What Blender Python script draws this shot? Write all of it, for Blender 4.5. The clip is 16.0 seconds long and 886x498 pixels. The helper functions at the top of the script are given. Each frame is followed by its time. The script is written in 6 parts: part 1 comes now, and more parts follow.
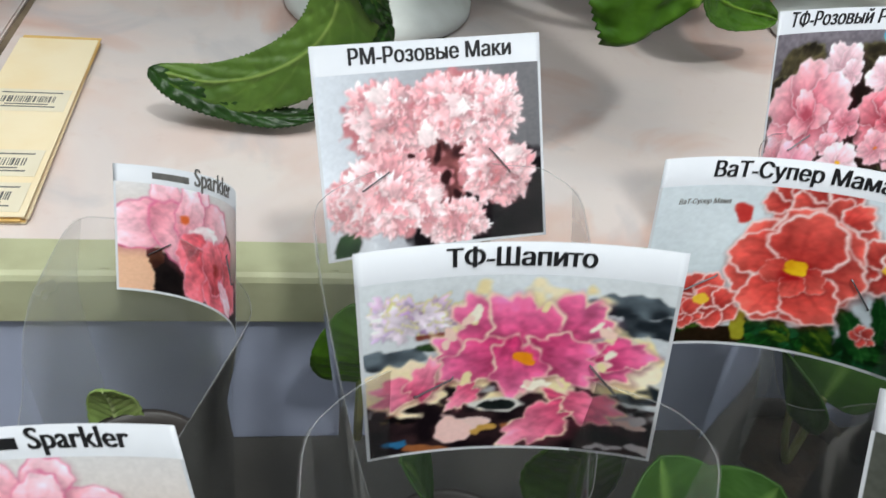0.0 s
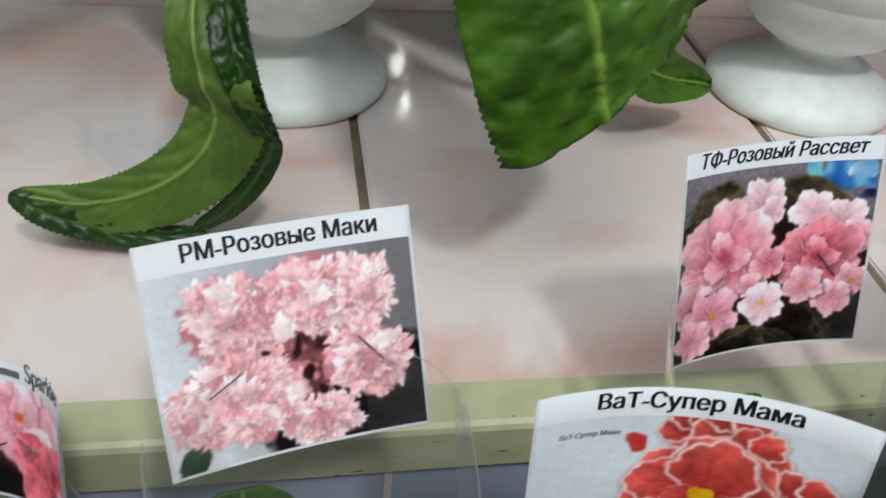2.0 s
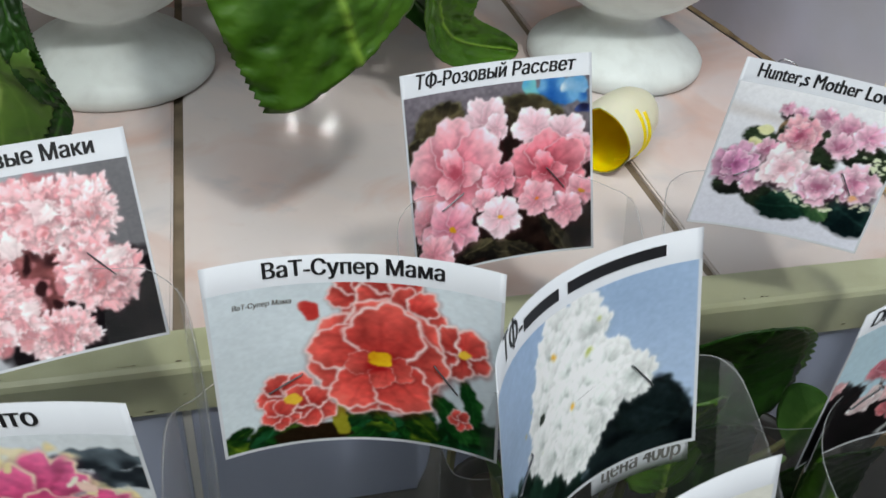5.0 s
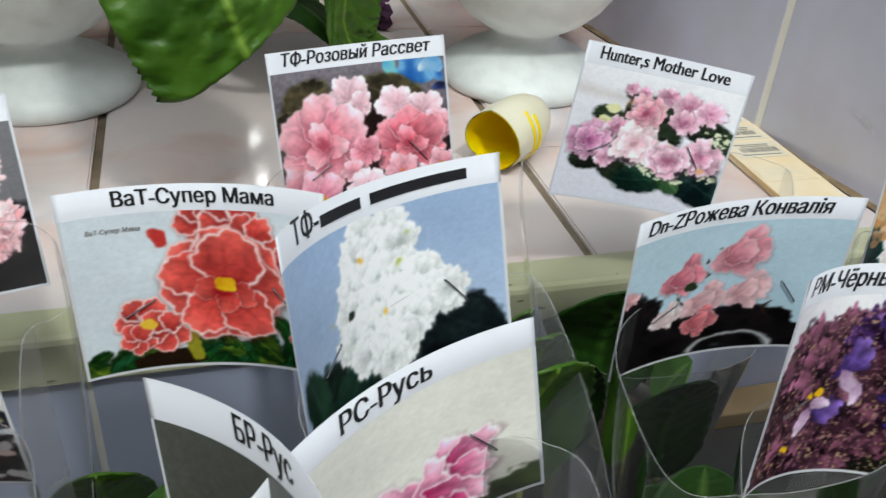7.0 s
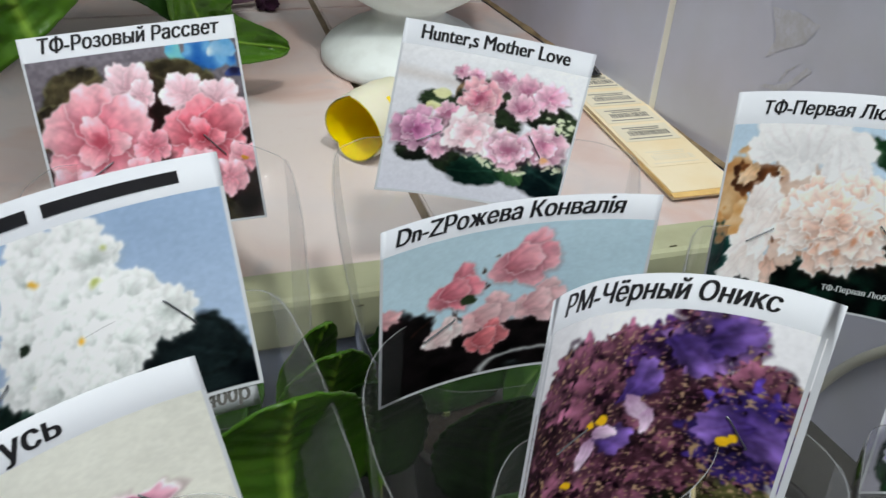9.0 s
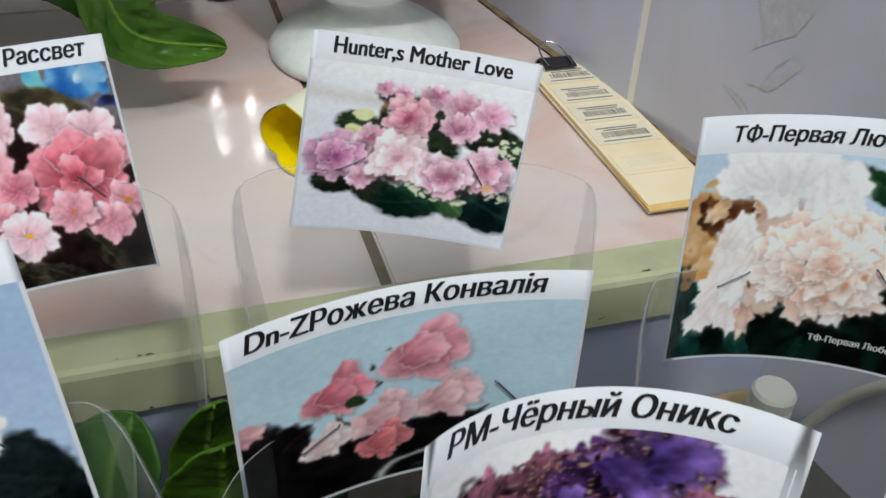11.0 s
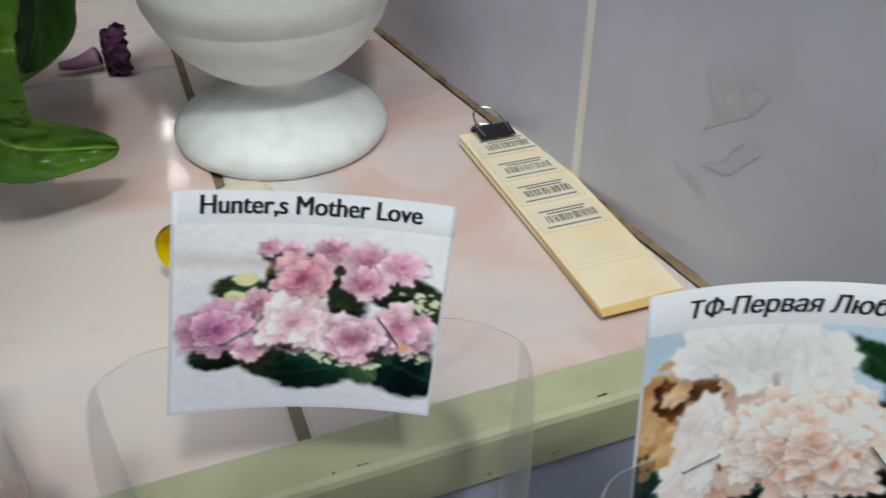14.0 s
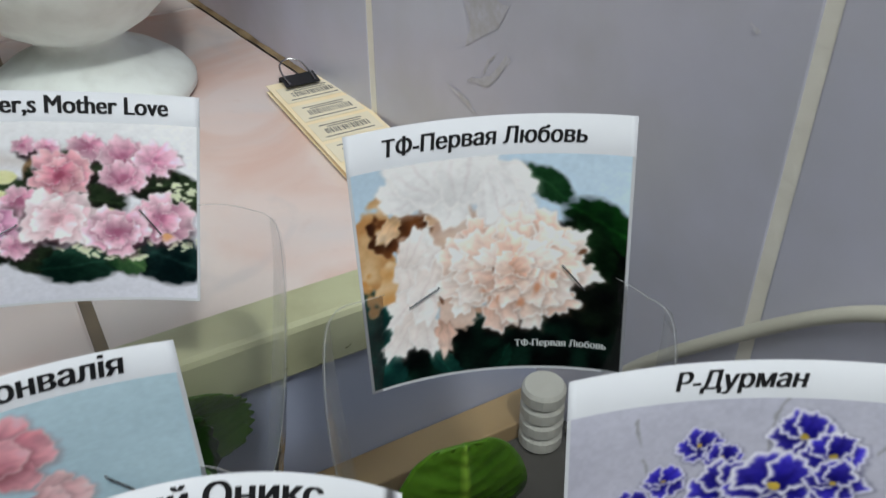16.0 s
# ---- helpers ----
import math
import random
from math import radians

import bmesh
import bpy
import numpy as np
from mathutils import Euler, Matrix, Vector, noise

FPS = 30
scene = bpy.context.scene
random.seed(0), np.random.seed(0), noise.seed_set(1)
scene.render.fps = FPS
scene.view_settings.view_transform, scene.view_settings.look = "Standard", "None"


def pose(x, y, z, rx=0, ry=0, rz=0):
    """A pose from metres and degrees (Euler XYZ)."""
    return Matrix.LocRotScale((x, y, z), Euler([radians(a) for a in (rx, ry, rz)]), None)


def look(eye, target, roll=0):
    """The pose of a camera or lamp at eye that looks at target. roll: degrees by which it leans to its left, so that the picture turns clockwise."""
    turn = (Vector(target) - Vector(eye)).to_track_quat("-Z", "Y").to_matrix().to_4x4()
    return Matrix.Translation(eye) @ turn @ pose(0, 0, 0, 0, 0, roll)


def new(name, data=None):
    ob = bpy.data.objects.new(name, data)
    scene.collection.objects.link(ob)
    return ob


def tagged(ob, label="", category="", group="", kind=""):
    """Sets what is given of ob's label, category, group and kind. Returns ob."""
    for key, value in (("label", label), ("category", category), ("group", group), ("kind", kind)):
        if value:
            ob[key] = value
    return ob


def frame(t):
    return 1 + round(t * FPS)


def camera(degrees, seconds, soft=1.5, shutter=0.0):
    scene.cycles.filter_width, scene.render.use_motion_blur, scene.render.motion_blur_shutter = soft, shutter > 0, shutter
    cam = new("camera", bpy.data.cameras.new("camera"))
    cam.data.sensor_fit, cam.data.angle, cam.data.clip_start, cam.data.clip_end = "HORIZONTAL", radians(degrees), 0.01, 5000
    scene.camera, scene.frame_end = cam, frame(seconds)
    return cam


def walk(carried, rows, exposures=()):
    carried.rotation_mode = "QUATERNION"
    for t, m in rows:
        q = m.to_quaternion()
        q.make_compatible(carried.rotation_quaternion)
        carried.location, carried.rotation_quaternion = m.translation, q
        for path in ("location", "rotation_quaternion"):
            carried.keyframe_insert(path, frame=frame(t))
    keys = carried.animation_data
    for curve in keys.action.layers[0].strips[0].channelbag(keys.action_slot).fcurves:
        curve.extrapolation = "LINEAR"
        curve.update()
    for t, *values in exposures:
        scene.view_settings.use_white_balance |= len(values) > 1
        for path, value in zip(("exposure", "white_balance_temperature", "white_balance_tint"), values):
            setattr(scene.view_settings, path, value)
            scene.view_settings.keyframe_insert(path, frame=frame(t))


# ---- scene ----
cam = camera(53.6, 16.0, soft=1.5, shutter=0.4)
PATH = [
    (0, (-0.059, -0.238, 0.189), (0.222, 1.31, -1.046), 7.2),
    (0.5, (-0.053, -0.223, 0.195), (0.237, 1.31, -1.056), 7.0),
    (1, (-0.046, -0.209, 0.203), (0.26, 1.319, -1.051), 6.9),
    (1.5, (-0.038, -0.197, 0.206), (0.276, 1.325, -1.052), 6.5),
    (2, (-0.029, -0.187, 0.212), (0.308, 1.333, -1.044), 6.5),
    (2.5, (-0.015, -0.18, 0.214), (0.348, 1.336, -1.039), 6.4),
    (3, (-0.001, -0.183, 0.215), (0.39, 1.331, -1.031), 6.3),
    (3.5, (0.015, -0.187, 0.21), (0.434, 1.32, -1.036), 6.1),
    (4, (0.019, -0.202, 0.213), (0.457, 1.297, -1.036), 5.8),
    (6.5, (0.037, -0.265, 0.19), (0.518, 1.343, -0.898), 4.2),
    (7, (0.047, -0.275, 0.196), (0.558, 1.329, -0.884), 4.4),
    (7.5, (0.057, -0.271, 0.195), (0.594, 1.329, -0.878), 4.3),
    (8, (0.072, -0.269, 0.196), (0.631, 1.317, -0.885), 4.4),
    (8.5, (0.092, -0.265, 0.189), (0.647, 1.31, -0.911), 4.3),
    (9, (0.107, -0.263, 0.189), (0.652, 1.307, -0.924), 4.0),
    (11.5, (0.145, -0.212, 0.186), (0.656, 1.319, -0.995), 2.0),
    (12, (0.143, -0.196, 0.196), (0.658, 1.333, -0.986), 1.5),
    (12.5, (0.147, -0.182, 0.202), (0.669, 1.347, -0.977), 1.0),
    (13, (0.155, -0.173, 0.2), (0.686, 1.353, -0.978), 0.6),
    (13.5, (0.163, -0.173, 0.198), (0.713, 1.351, -0.976), 0.3),
    (14, (0.175, -0.178, 0.196), (0.753, 1.338, -0.973), -0.0),
    (14.5, (0.191, -0.193, 0.194), (0.858, 1.29, -0.971), 0.6),
    (15, (0.2, -0.204, 0.19), (0.917, 1.259, -0.971), 0.1),
    (15.5, (0.2, -0.214, 0.186), (0.961, 1.227, -0.973), 0.0),
    (16, (0.193, -0.228, 0.183), (0.988, 1.196, -0.974), -0.2),
]
walk(cam, [(t, look(eye, target, roll)) for t, eye, target, roll in PATH], ((0.0, 0.17), (1.0, 0.02), (2.5, -0.12), (4.0, -0.16), (7.0, 0.06), (9.0, -0.01), (11.5, -0.12), (13.0, -0.15), (14.5, -0.19), (16.0, -0.15)))


# ---------------------------------------------------------------- light
world = bpy.data.worlds.new("world")
scene.world = world
world.use_nodes = True
world.node_tree.nodes["Background"].inputs[0].default_value = (0.8, 0.86, 1.0, 1)
world.node_tree.nodes["Background"].inputs[1].default_value = 0.05


def area_lamp(name, m, sx, sy, watts, colour):
    data = bpy.data.lights.new(name, "AREA")
    data.shape, data.size, data.size_y, data.energy, data.color = "RECTANGLE", sx, sy, watts, colour
    ob = new(name, data)
    ob.matrix_world = m
    return ob


LAMP_A = (0.22, -0.98, 1.62)
area_lamp("ceiling_lamp_light", look(LAMP_A, (0.1, 0.0, 0.0)), 0.15, 0.15, 12.5, (0.96, 0.99, 0.96))
# broad soft fill added to lift the shade; no fixture belongs to it
area_lamp("added_fill_light", look((-0.45, -0.7, 1.68), (-0.45, -0.7, 0.0)), 1.4, 1.1, 23.5, (0.90, 0.97, 1.0))

# ---------------------------------------------------------------- materials


def srgb(r, g, b):
    return tuple(((c / 255) / 12.92 if c <= 10 else ((c / 255 + 0.055) / 1.055) ** 2.4) for c in (r, g, b))


def material(name, base, rough=0.5, metal=0.0, other=None, scale=20.0, amount=0.5, bump=0.0, bump_scale=200.0, spec=0.5,
             third=None, third_scale=60.0, sss=0.0, coat=0.0):
    """Principled surface: base colour mottled with two others by noise, and fine relief."""
    m = bpy.data.materials.new(name)
    m.use_nodes = True
    nt = m.node_tree
    n, l = nt.nodes, nt.links
    p = n["Principled BSDF"]
    p.inputs["Roughness"].default_value, p.inputs["Metallic"].default_value = rough, metal
    p.inputs["Specular IOR Level"].default_value = spec
    p.inputs["Coat Weight"].default_value = coat
    if sss:
        p.inputs["Subsurface Weight"].default_value = sss
        p.inputs["Subsurface Radius"].default_value = (0.004, 0.006, 0.002)
    co = n.new("ShaderNodeTexCoord")
    out = None
    col = n.new("ShaderNodeRGB")
    col.outputs[0].default_value = (*base, 1)
    out = col.outputs[0]
    for extra, sc, am in ((other, scale, amount), (third, third_scale, 0.6)):
        if extra is None:
            continue
        tex = n.new("ShaderNodeTexNoise")
        tex.inputs["Scale"].default_value, tex.inputs["Detail"].default_value = sc, 6
        ramp = n.new("ShaderNodeValToRGB")
        ramp.color_ramp.elements[0].position, ramp.color_ramp.elements[1].position = 0.42, 0.72
        ramp.color_ramp.elements[1].color = (am, am, am, 1)
        mix = n.new("ShaderNodeMix")
        mix.data_type = "RGBA"
        mix.inputs[7].default_value = (*extra, 1)
        l.new(co.outputs["Object"], tex.inputs["Vector"])
        l.new(tex.outputs[0], ramp.inputs[0])
        l.new(ramp.outputs[0], mix.inputs[0])
        l.new(out, mix.inputs[6])
        out = mix.outputs[2]
    l.new(out, p.inputs["Base Color"])
    if bump:
        tex = n.new("ShaderNodeTexNoise")
        tex.inputs["Scale"].default_value, tex.inputs["Detail"].default_value = bump_scale, 5
        b = n.new("ShaderNodeBump")
        b.inputs["Strength"].default_value, b.inputs["Distance"].default_value = bump, 0.001
        l.new(co.outputs["Object"], tex.inputs["Vector"])
        l.new(tex.outputs[0], b.inputs["Height"])
        l.new(b.outputs[0], p.inputs["Normal"])
    return m


def marble_tile():
    """Glazed pink tile: pale ground, warm drifting clouds, faint grey veins."""
    m = bpy.data.materials.new("pink_marbled_glaze")
    m.use_nodes = True
    n, l = m.node_tree.nodes, m.node_tree.links
    p = n["Principled BSDF"]
    geo = n.new("ShaderNodeNewGeometry")
    info = n.new("ShaderNodeObjectInfo")
    add = n.new("ShaderNodeVectorMath")
    add.operation = "MULTIPLY_ADD"
    add.inputs[1].default_value = (1, 1, 1)
    scl = n.new("ShaderNodeMath")
    scl.operation = "MULTIPLY"
    scl.inputs[1].default_value = 7.0
    l.new(info.outputs["Random"], scl.inputs[0])
    l.new(geo.outputs["Position"], add.inputs[0])
    l.new(scl.outputs[0], add.inputs[2])
    out = None

    def layer(scale, lo, hi, colour, dist, prev, strength):
        tex = n.new("ShaderNodeTexNoise")
        tex.inputs["Scale"].default_value, tex.inputs["Detail"].default_value = scale, 4
        tex.inputs["Distortion"].default_value = dist
        l.new(add.outputs[0], tex.inputs["Vector"])
        r = n.new("ShaderNodeValToRGB")
        r.color_ramp.elements[0].position, r.color_ramp.elements[1].position = lo, hi
        r.color_ramp.elements[1].color = (strength,) * 3 + (1,)
        l.new(tex.outputs[0], r.inputs[0])
        mix = n.new("ShaderNodeMix")
        mix.data_type = "RGBA"
        mix.inputs[7].default_value = (*colour, 1)
        l.new(r.outputs[0], mix.inputs[0])
        l.new(prev, mix.inputs[6])
        return mix.outputs[2]

    ground = n.new("ShaderNodeRGB")
    ground.outputs[0].default_value = (*srgb(226, 213, 208), 1)
    out = layer(9, 0.45, 0.7, srgb(222, 194, 185), 1.2, ground.outputs[0], 0.9)
    out = layer(6, 0.46, 0.66, srgb(206, 206, 209), 1.6, out, 0.6)
    out = layer(9, 0.53, 0.74, srgb(212, 168, 150), 1.8, out, 0.75)
    out = layer(16, 0.58, 0.74, srgb(190, 188, 192), 1.6, out, 0.5)
    out = layer(140, 0.62, 0.8, srgb(200, 170, 160), 0.0, out, 0.18)
    l.new(out, p.inputs["Base Color"])
    p.inputs["Roughness"].default_value = 0.08
    tex = n.new("ShaderNodeTexNoise")
    tex.inputs["Scale"].default_value = 35
    b = n.new("ShaderNodeBump")
    b.inputs["Strength"].default_value, b.inputs["Distance"].default_value = 0.05, 0.001
    l.new(geo.outputs["Position"], tex.inputs["Vector"])
    l.new(tex.outputs[0], b.inputs["Height"])
    l.new(b.outputs[0], p.inputs["Normal"])
    return m


def film_material(name, haze, gloss_tint):
    """Clear plastic film: mostly see-through, a little milky, with a sheen."""
    m = bpy.data.materials.new(name)
    m.use_nodes = True
    n, l = m.node_tree.nodes, m.node_tree.links
    n.remove(n["Principled BSDF"])
    out = n["Material Output"]
    tr = n.new("ShaderNodeBsdfTransparent")
    tr.inputs[0].default_value = (1.0, 1.0, 1.0, 1)
    df = n.new("ShaderNodeAddShader")
    for i, kind in enumerate(("ShaderNodeBsdfDiffuse", "ShaderNodeBsdfTranslucent")):
        half = n.new(kind)
        half.inputs[0].default_value = (0.36, 0.37, 0.37, 1)
        l.new(half.outputs[0], df.inputs[i])
    gl = n.new("ShaderNodeBsdfGlossy")
    gl.inputs["Color"].default_value = (*gloss_tint, 1)
    gl.inputs["Roughness"].default_value = 0.12
    fr = n.new("ShaderNodeFresnel")
    fr.inputs[0].default_value = 1.2
    m1, m2 = n.new("ShaderNodeMixShader"), n.new("ShaderNodeMixShader")
    tex = n.new("ShaderNodeTexNoise")
    tex.inputs["Scale"].default_value, tex.inputs["Detail"].default_value = 30, 4
    mul = n.new("ShaderNodeMath")
    mul.operation = "MULTIPLY"
    mul.inputs[1].default_value = 2 * haze
    co = n.new("ShaderNodeTexCoord")
    l.new(co.outputs["Object"], tex.inputs["Vector"])
    l.new(tex.outputs[0], mul.inputs[0])
    l.new(mul.outputs[0], m1.inputs[0])
    l.new(tr.outputs[0], m1.inputs[1])
    l.new(df.outputs[0], m1.inputs[2])
    l.new(fr.outputs[0], m2.inputs[0])
    l.new(m1.outputs[0], m2.inputs[1])
    l.new(gl.outputs[0], m2.inputs[2])
    l.new(m2.outputs[0], out.inputs[0])
    return m


def print_material():
    """Photo print: ink from the mesh's colours under a satin coat."""
    m = bpy.data.materials.new("printed_photo")
    m.use_nodes = True
    n, l = m.node_tree.nodes, m.node_tree.links
    a = n.new("ShaderNodeAttribute")
    a.attribute_name = "ink"
    p = n["Principled BSDF"]
    p.inputs["Roughness"].default_value = 0.38
    p.inputs["Specular IOR Level"].default_value = 0.12
    l.new(a.outputs["Color"], p.inputs["Base Color"])
    return m


def leaf_material(name, dark, light, vein, rough):
    """Leaf: mottled green, paler raised net of veins along the leaf's own coordinates."""
    m = bpy.data.materials.new(name)
    m.use_nodes = True
    n, l = m.node_tree.nodes, m.node_tree.links
    p = n["Principled BSDF"]
    p.inputs["Roughness"].default_value = rough
    p.inputs["Subsurface Weight"].default_value = 0.12
    p.inputs["Subsurface Radius"].default_value = (0.002, 0.004, 0.001)
    p.inputs["Specular IOR Level"].default_value = 0.3
    a = n.new("ShaderNodeAttribute")
    a.attribute_name = "vein"
    co = n.new("ShaderNodeTexCoord")
    tex = n.new("ShaderNodeTexNoise")
    tex.inputs["Scale"].default_value, tex.inputs["Detail"].default_value = 45, 6
    ramp = n.new("ShaderNodeValToRGB")
    ramp.color_ramp.elements[0].position, ramp.color_ramp.elements[1].position = 0.3, 0.75
    ramp.color_ramp.elements[0].color, ramp.color_ramp.elements[1].color = (*dark, 1), (*light, 1)
    mix = n.new("ShaderNodeMix")
    mix.data_type = "RGBA"
    mix.inputs[7].default_value = (*vein, 1)
    l.new(co.outputs["Object"], tex.inputs["Vector"])
    l.new(tex.outputs[0], ramp.inputs[0])
    l.new(ramp.outputs[0], mix.inputs[6])
    l.new(a.outputs["Fac"], mix.inputs[0])
    l.new(mix.outputs[2], p.inputs["Base Color"])
    t2 = n.new("ShaderNodeTexVoronoi")
    t2.inputs["Scale"].default_value = 220
    b = n.new("ShaderNodeBump")
    b.inputs["Strength"].default_value, b.inputs["Distance"].default_value = 0.35, 0.0006
    l.new(co.outputs["Object"], t2.inputs["Vector"])
    l.new(t2.outputs["Distance"], b.inputs["Height"])
    l.new(b.outputs[0], p.inputs["Normal"])
    return m


PINK_TILE = marble_tile()
GROUT = material("brown_grout", srgb(128, 112, 92), 0.9, other=srgb(90, 78, 62), scale=60, amount=0.8, bump=0.4)
WALL_GROUT = material("cream_grout", srgb(236, 233, 224), 0.85, other=srgb(190, 180, 156), scale=25, amount=0.4, bump=0.4)
WALL_TILE = material("lavender_wall_glaze", srgb(199, 199, 214), 0.2, other=srgb(187, 189, 207), scale=9, amount=0.8,
                     third=srgb(186, 186, 194), third_scale=28, bump=0.06, bump_scale=25)
FRONT_TILE = material("blue_grey_glaze", srgb(172, 180, 204), 0.2, other=srgb(184, 192, 216), scale=14, amount=0.7, bump=0.06, bump_scale=25)
GREEN_TRIM = material("sage_green_trim", srgb(188, 190, 155), 0.35, other=srgb(172, 174, 138), scale=18, amount=0.6,
                      third=srgb(166, 164, 130), third_scale=70, bump=0.12, bump_scale=120)
SMUDGE = material("dried_smear", srgb(190, 189, 196), 0.45, other=srgb(203, 203, 217), scale=160, amount=1.0, third=srgb(182, 180, 182), third_scale=500)
DIRT = material("dark_dirt", srgb(92, 84, 58), 0.9, other=srgb(60, 52, 38), scale=300, amount=0.7)
CAULK = material("stained_caulk", srgb(150, 130, 100), 0.8, other=srgb(84, 66, 44), scale=80, amount=0.9, bump=0.5)
PAPER = material("white_paper", srgb(210, 213, 219), 0.55, other=srgb(203, 206, 211), scale=40, amount=0.5)
INK = material("black_ink", srgb(22, 22, 26), 0.5, other=srgb(30, 30, 34), scale=300)
GREY_INK = material("faded_ink", srgb(96, 94, 92), 0.6, other=srgb(130, 128, 122), scale=400)
WHITE_INK = material("white_ink", srgb(210, 215, 215), 0.5)
PHOTO = print_material()
FILM = film_material("clear_plastic_film", 0.042, (1, 1, 1))
FILM_HAZY = film_material("scuffed_plastic_film", 0.07, (1, 1, 1))
FILM_FOLD = film_material("pressed_plastic_fold", 0.24, (1, 1, 1))
FILM_MILKY = film_material("milky_plastic_film", 0.16, (1, 1, 1))
FILM_EDGE = film_material("film_cut_edge", 0.3, (1, 1, 1))
STEEL = material("staple_wire", srgb(120, 122, 126), 0.5, metal=1.0)
CERAMIC = material("chalky_white_paint", srgb(232, 238, 235), 0.45, other=srgb(220, 226, 224), scale=12, amount=0.4,
                   third=srgb(212, 216, 212), third_scale=90, bump=0.15, bump_scale=140)
YELLOW = material("yellow_plastic", srgb(248, 224, 0), 0.35, other=srgb(240, 206, 0), scale=60, sss=0.5)
CREAM = material("cream_plastic", srgb(238, 234, 208), 0.4, other=srgb(226, 220, 186), scale=50, sss=0.1)
TAG = material("yellowed_card", srgb(246, 230, 196), 0.5, other=srgb(240, 214, 164), scale=30, amount=0.7, bump=0.1)
TAG_EDGE = material("amber_card_edge", srgb(232, 194, 122), 0.5, other=srgb(212, 162, 84), scale=120)
STICKER = material("white_sticker", srgb(236, 226, 202), 0.5, other=srgb(226, 214, 186), scale=60)
BLACK_METAL = material("black_clip_metal", srgb(22, 22, 24), 0.3, metal=0.0, spec=0.6)
CHROME = material("bright_wire", srgb(190, 190, 192), 0.2, metal=1.0)
LEAF = leaf_material("deep_green_leaf", srgb(42, 78, 16), srgb(78, 118, 30), srgb(116, 150, 52), 0.32)
LEAF_DARK = leaf_material("blackish_green_leaf", srgb(18, 42, 10), srgb(35, 70, 19), srgb(46, 82, 26), 0.36)
LEAF_PALE = leaf_material("pale_green_leaf", srgb(58, 86, 28), srgb(88, 118, 44), srgb(124, 148, 72), 0.5)
LEAF_LIME = leaf_material("lime_green_leaf", srgb(62, 108, 18), srgb(92, 140, 34), srgb(98, 146, 42), 0.45)
VIOLET_PALE = leaf_material("pale_hairy_leaf", srgb(110, 136, 66), srgb(164, 184, 112), srgb(184, 198, 138), 0.7)
VIOLET_LEAF = leaf_material("violet_leaf", srgb(38, 70, 26), srgb(66, 104, 42), srgb(96, 130, 62), 0.55)
STEM = material("leaf_stem", srgb(110, 120, 70), 0.6, other=srgb(120, 84, 62), scale=80)
SOIL = material("potting_soil", srgb(52, 40, 30), 0.95, other=srgb(26, 20, 16), scale=180, amount=0.9, bump=1.0, bump_scale=300)
POT = material("dark_pot_plastic", srgb(52, 48, 46), 0.45, other=srgb(66, 60, 56), scale=60)
PURPLE = material("dark_purple_petal", srgb(58, 20, 52), 0.7, other=srgb(92, 40, 84), scale=160, amount=0.8)
LILAC = material("lilac_tube", srgb(150, 110, 140), 0.6, other=srgb(170, 140, 150), scale=160)
TABLE = material("grey_table_board", srgb(70, 68, 64), 0.6, other=srgb(48, 46, 44), scale=12, amount=0.8, bump=0.2)
BATTEN = material("beige_wood", srgb(158, 134, 96), 0.6, other=srgb(128, 102, 68), scale=30, amount=0.8, bump=0.3)
WHITE_PLASTIC = material("white_plastic", srgb(190, 190, 182), 0.4, other=srgb(166, 164, 154), scale=50)
CABLE = material("grey_white_hose", srgb(196, 194, 180), 0.45, other=srgb(176, 172, 156), scale=60)
TERRACOTTA = material("terracotta", srgb(196, 122, 56), 0.7, other=srgb(176, 100, 40), scale=60)
ROOM_WALL = material("white_room_paint", srgb(226, 224, 220), 0.8, other=srgb(212, 210, 206), scale=3)
ROOM_FLOOR = material("grey_floor", srgb(140, 136, 130), 0.6, other=srgb(120, 116, 112), scale=5)
LAMP_BODY = material("lamp_housing", srgb(226, 226, 226), 0.5)


def glow(name, colour, strength):
    m = bpy.data.materials.new(name)
    m.use_nodes = True
    p = m.node_tree.nodes["Principled BSDF"]
    p.inputs["Emission Color"].default_value = (*colour, 1)
    p.inputs["Emission Strength"].default_value = strength
    return m


TUBE = glow("lit_bulb", (1, 0.98, 0.94), 80.0)

# ---------------------------------------------------------------- mesh helpers


def mesh_of(name, bm, mat, smooth=False):
    me = bpy.data.meshes.new(name)
    bm.normal_update()
    bm.to_mesh(me)
    bm.free()
    if mat:
        me.materials.append(mat)
    if smooth:
        me.polygons.foreach_set("use_smooth", [True] * len(me.polygons))
    return me


def part(name, bm, mat, parent=None, label="", smooth=False):
    ob = new(name, mesh_of(name, bm, mat, smooth))
    ob.parent = parent
    return tagged(ob, label)


def thing(name, label, category, group="", kind="", m=None):
    ob = new(name)
    ob.empty_display_size = 0.02
    if m is not None:
        ob.matrix_world = m
    return tagged(ob, label, category, group, kind)


def box(x0, x1, y0, y1, z0, z1, bevel=0.0, bm=None, m=None):
    bm = bm or bmesh.new()
    r = bmesh.ops.create_cube(bm, size=1)["verts"]
    for v in r:
        v.co = Vector(((x0 + x1) / 2 + v.co.x * (x1 - x0), (y0 + y1) / 2 + v.co.y * (y1 - y0), (z0 + z1) / 2 + v.co.z * (z1 - z0)))
    if bevel:
        edges = list({e for v in r for e in v.link_edges})
        bmesh.ops.bevel(bm, geom=edges, offset=bevel, segments=2, affect="EDGES", profile=0.6)
    if m is not None:
        bmesh.ops.transform(bm, matrix=m, verts=bm.verts)
    return bm


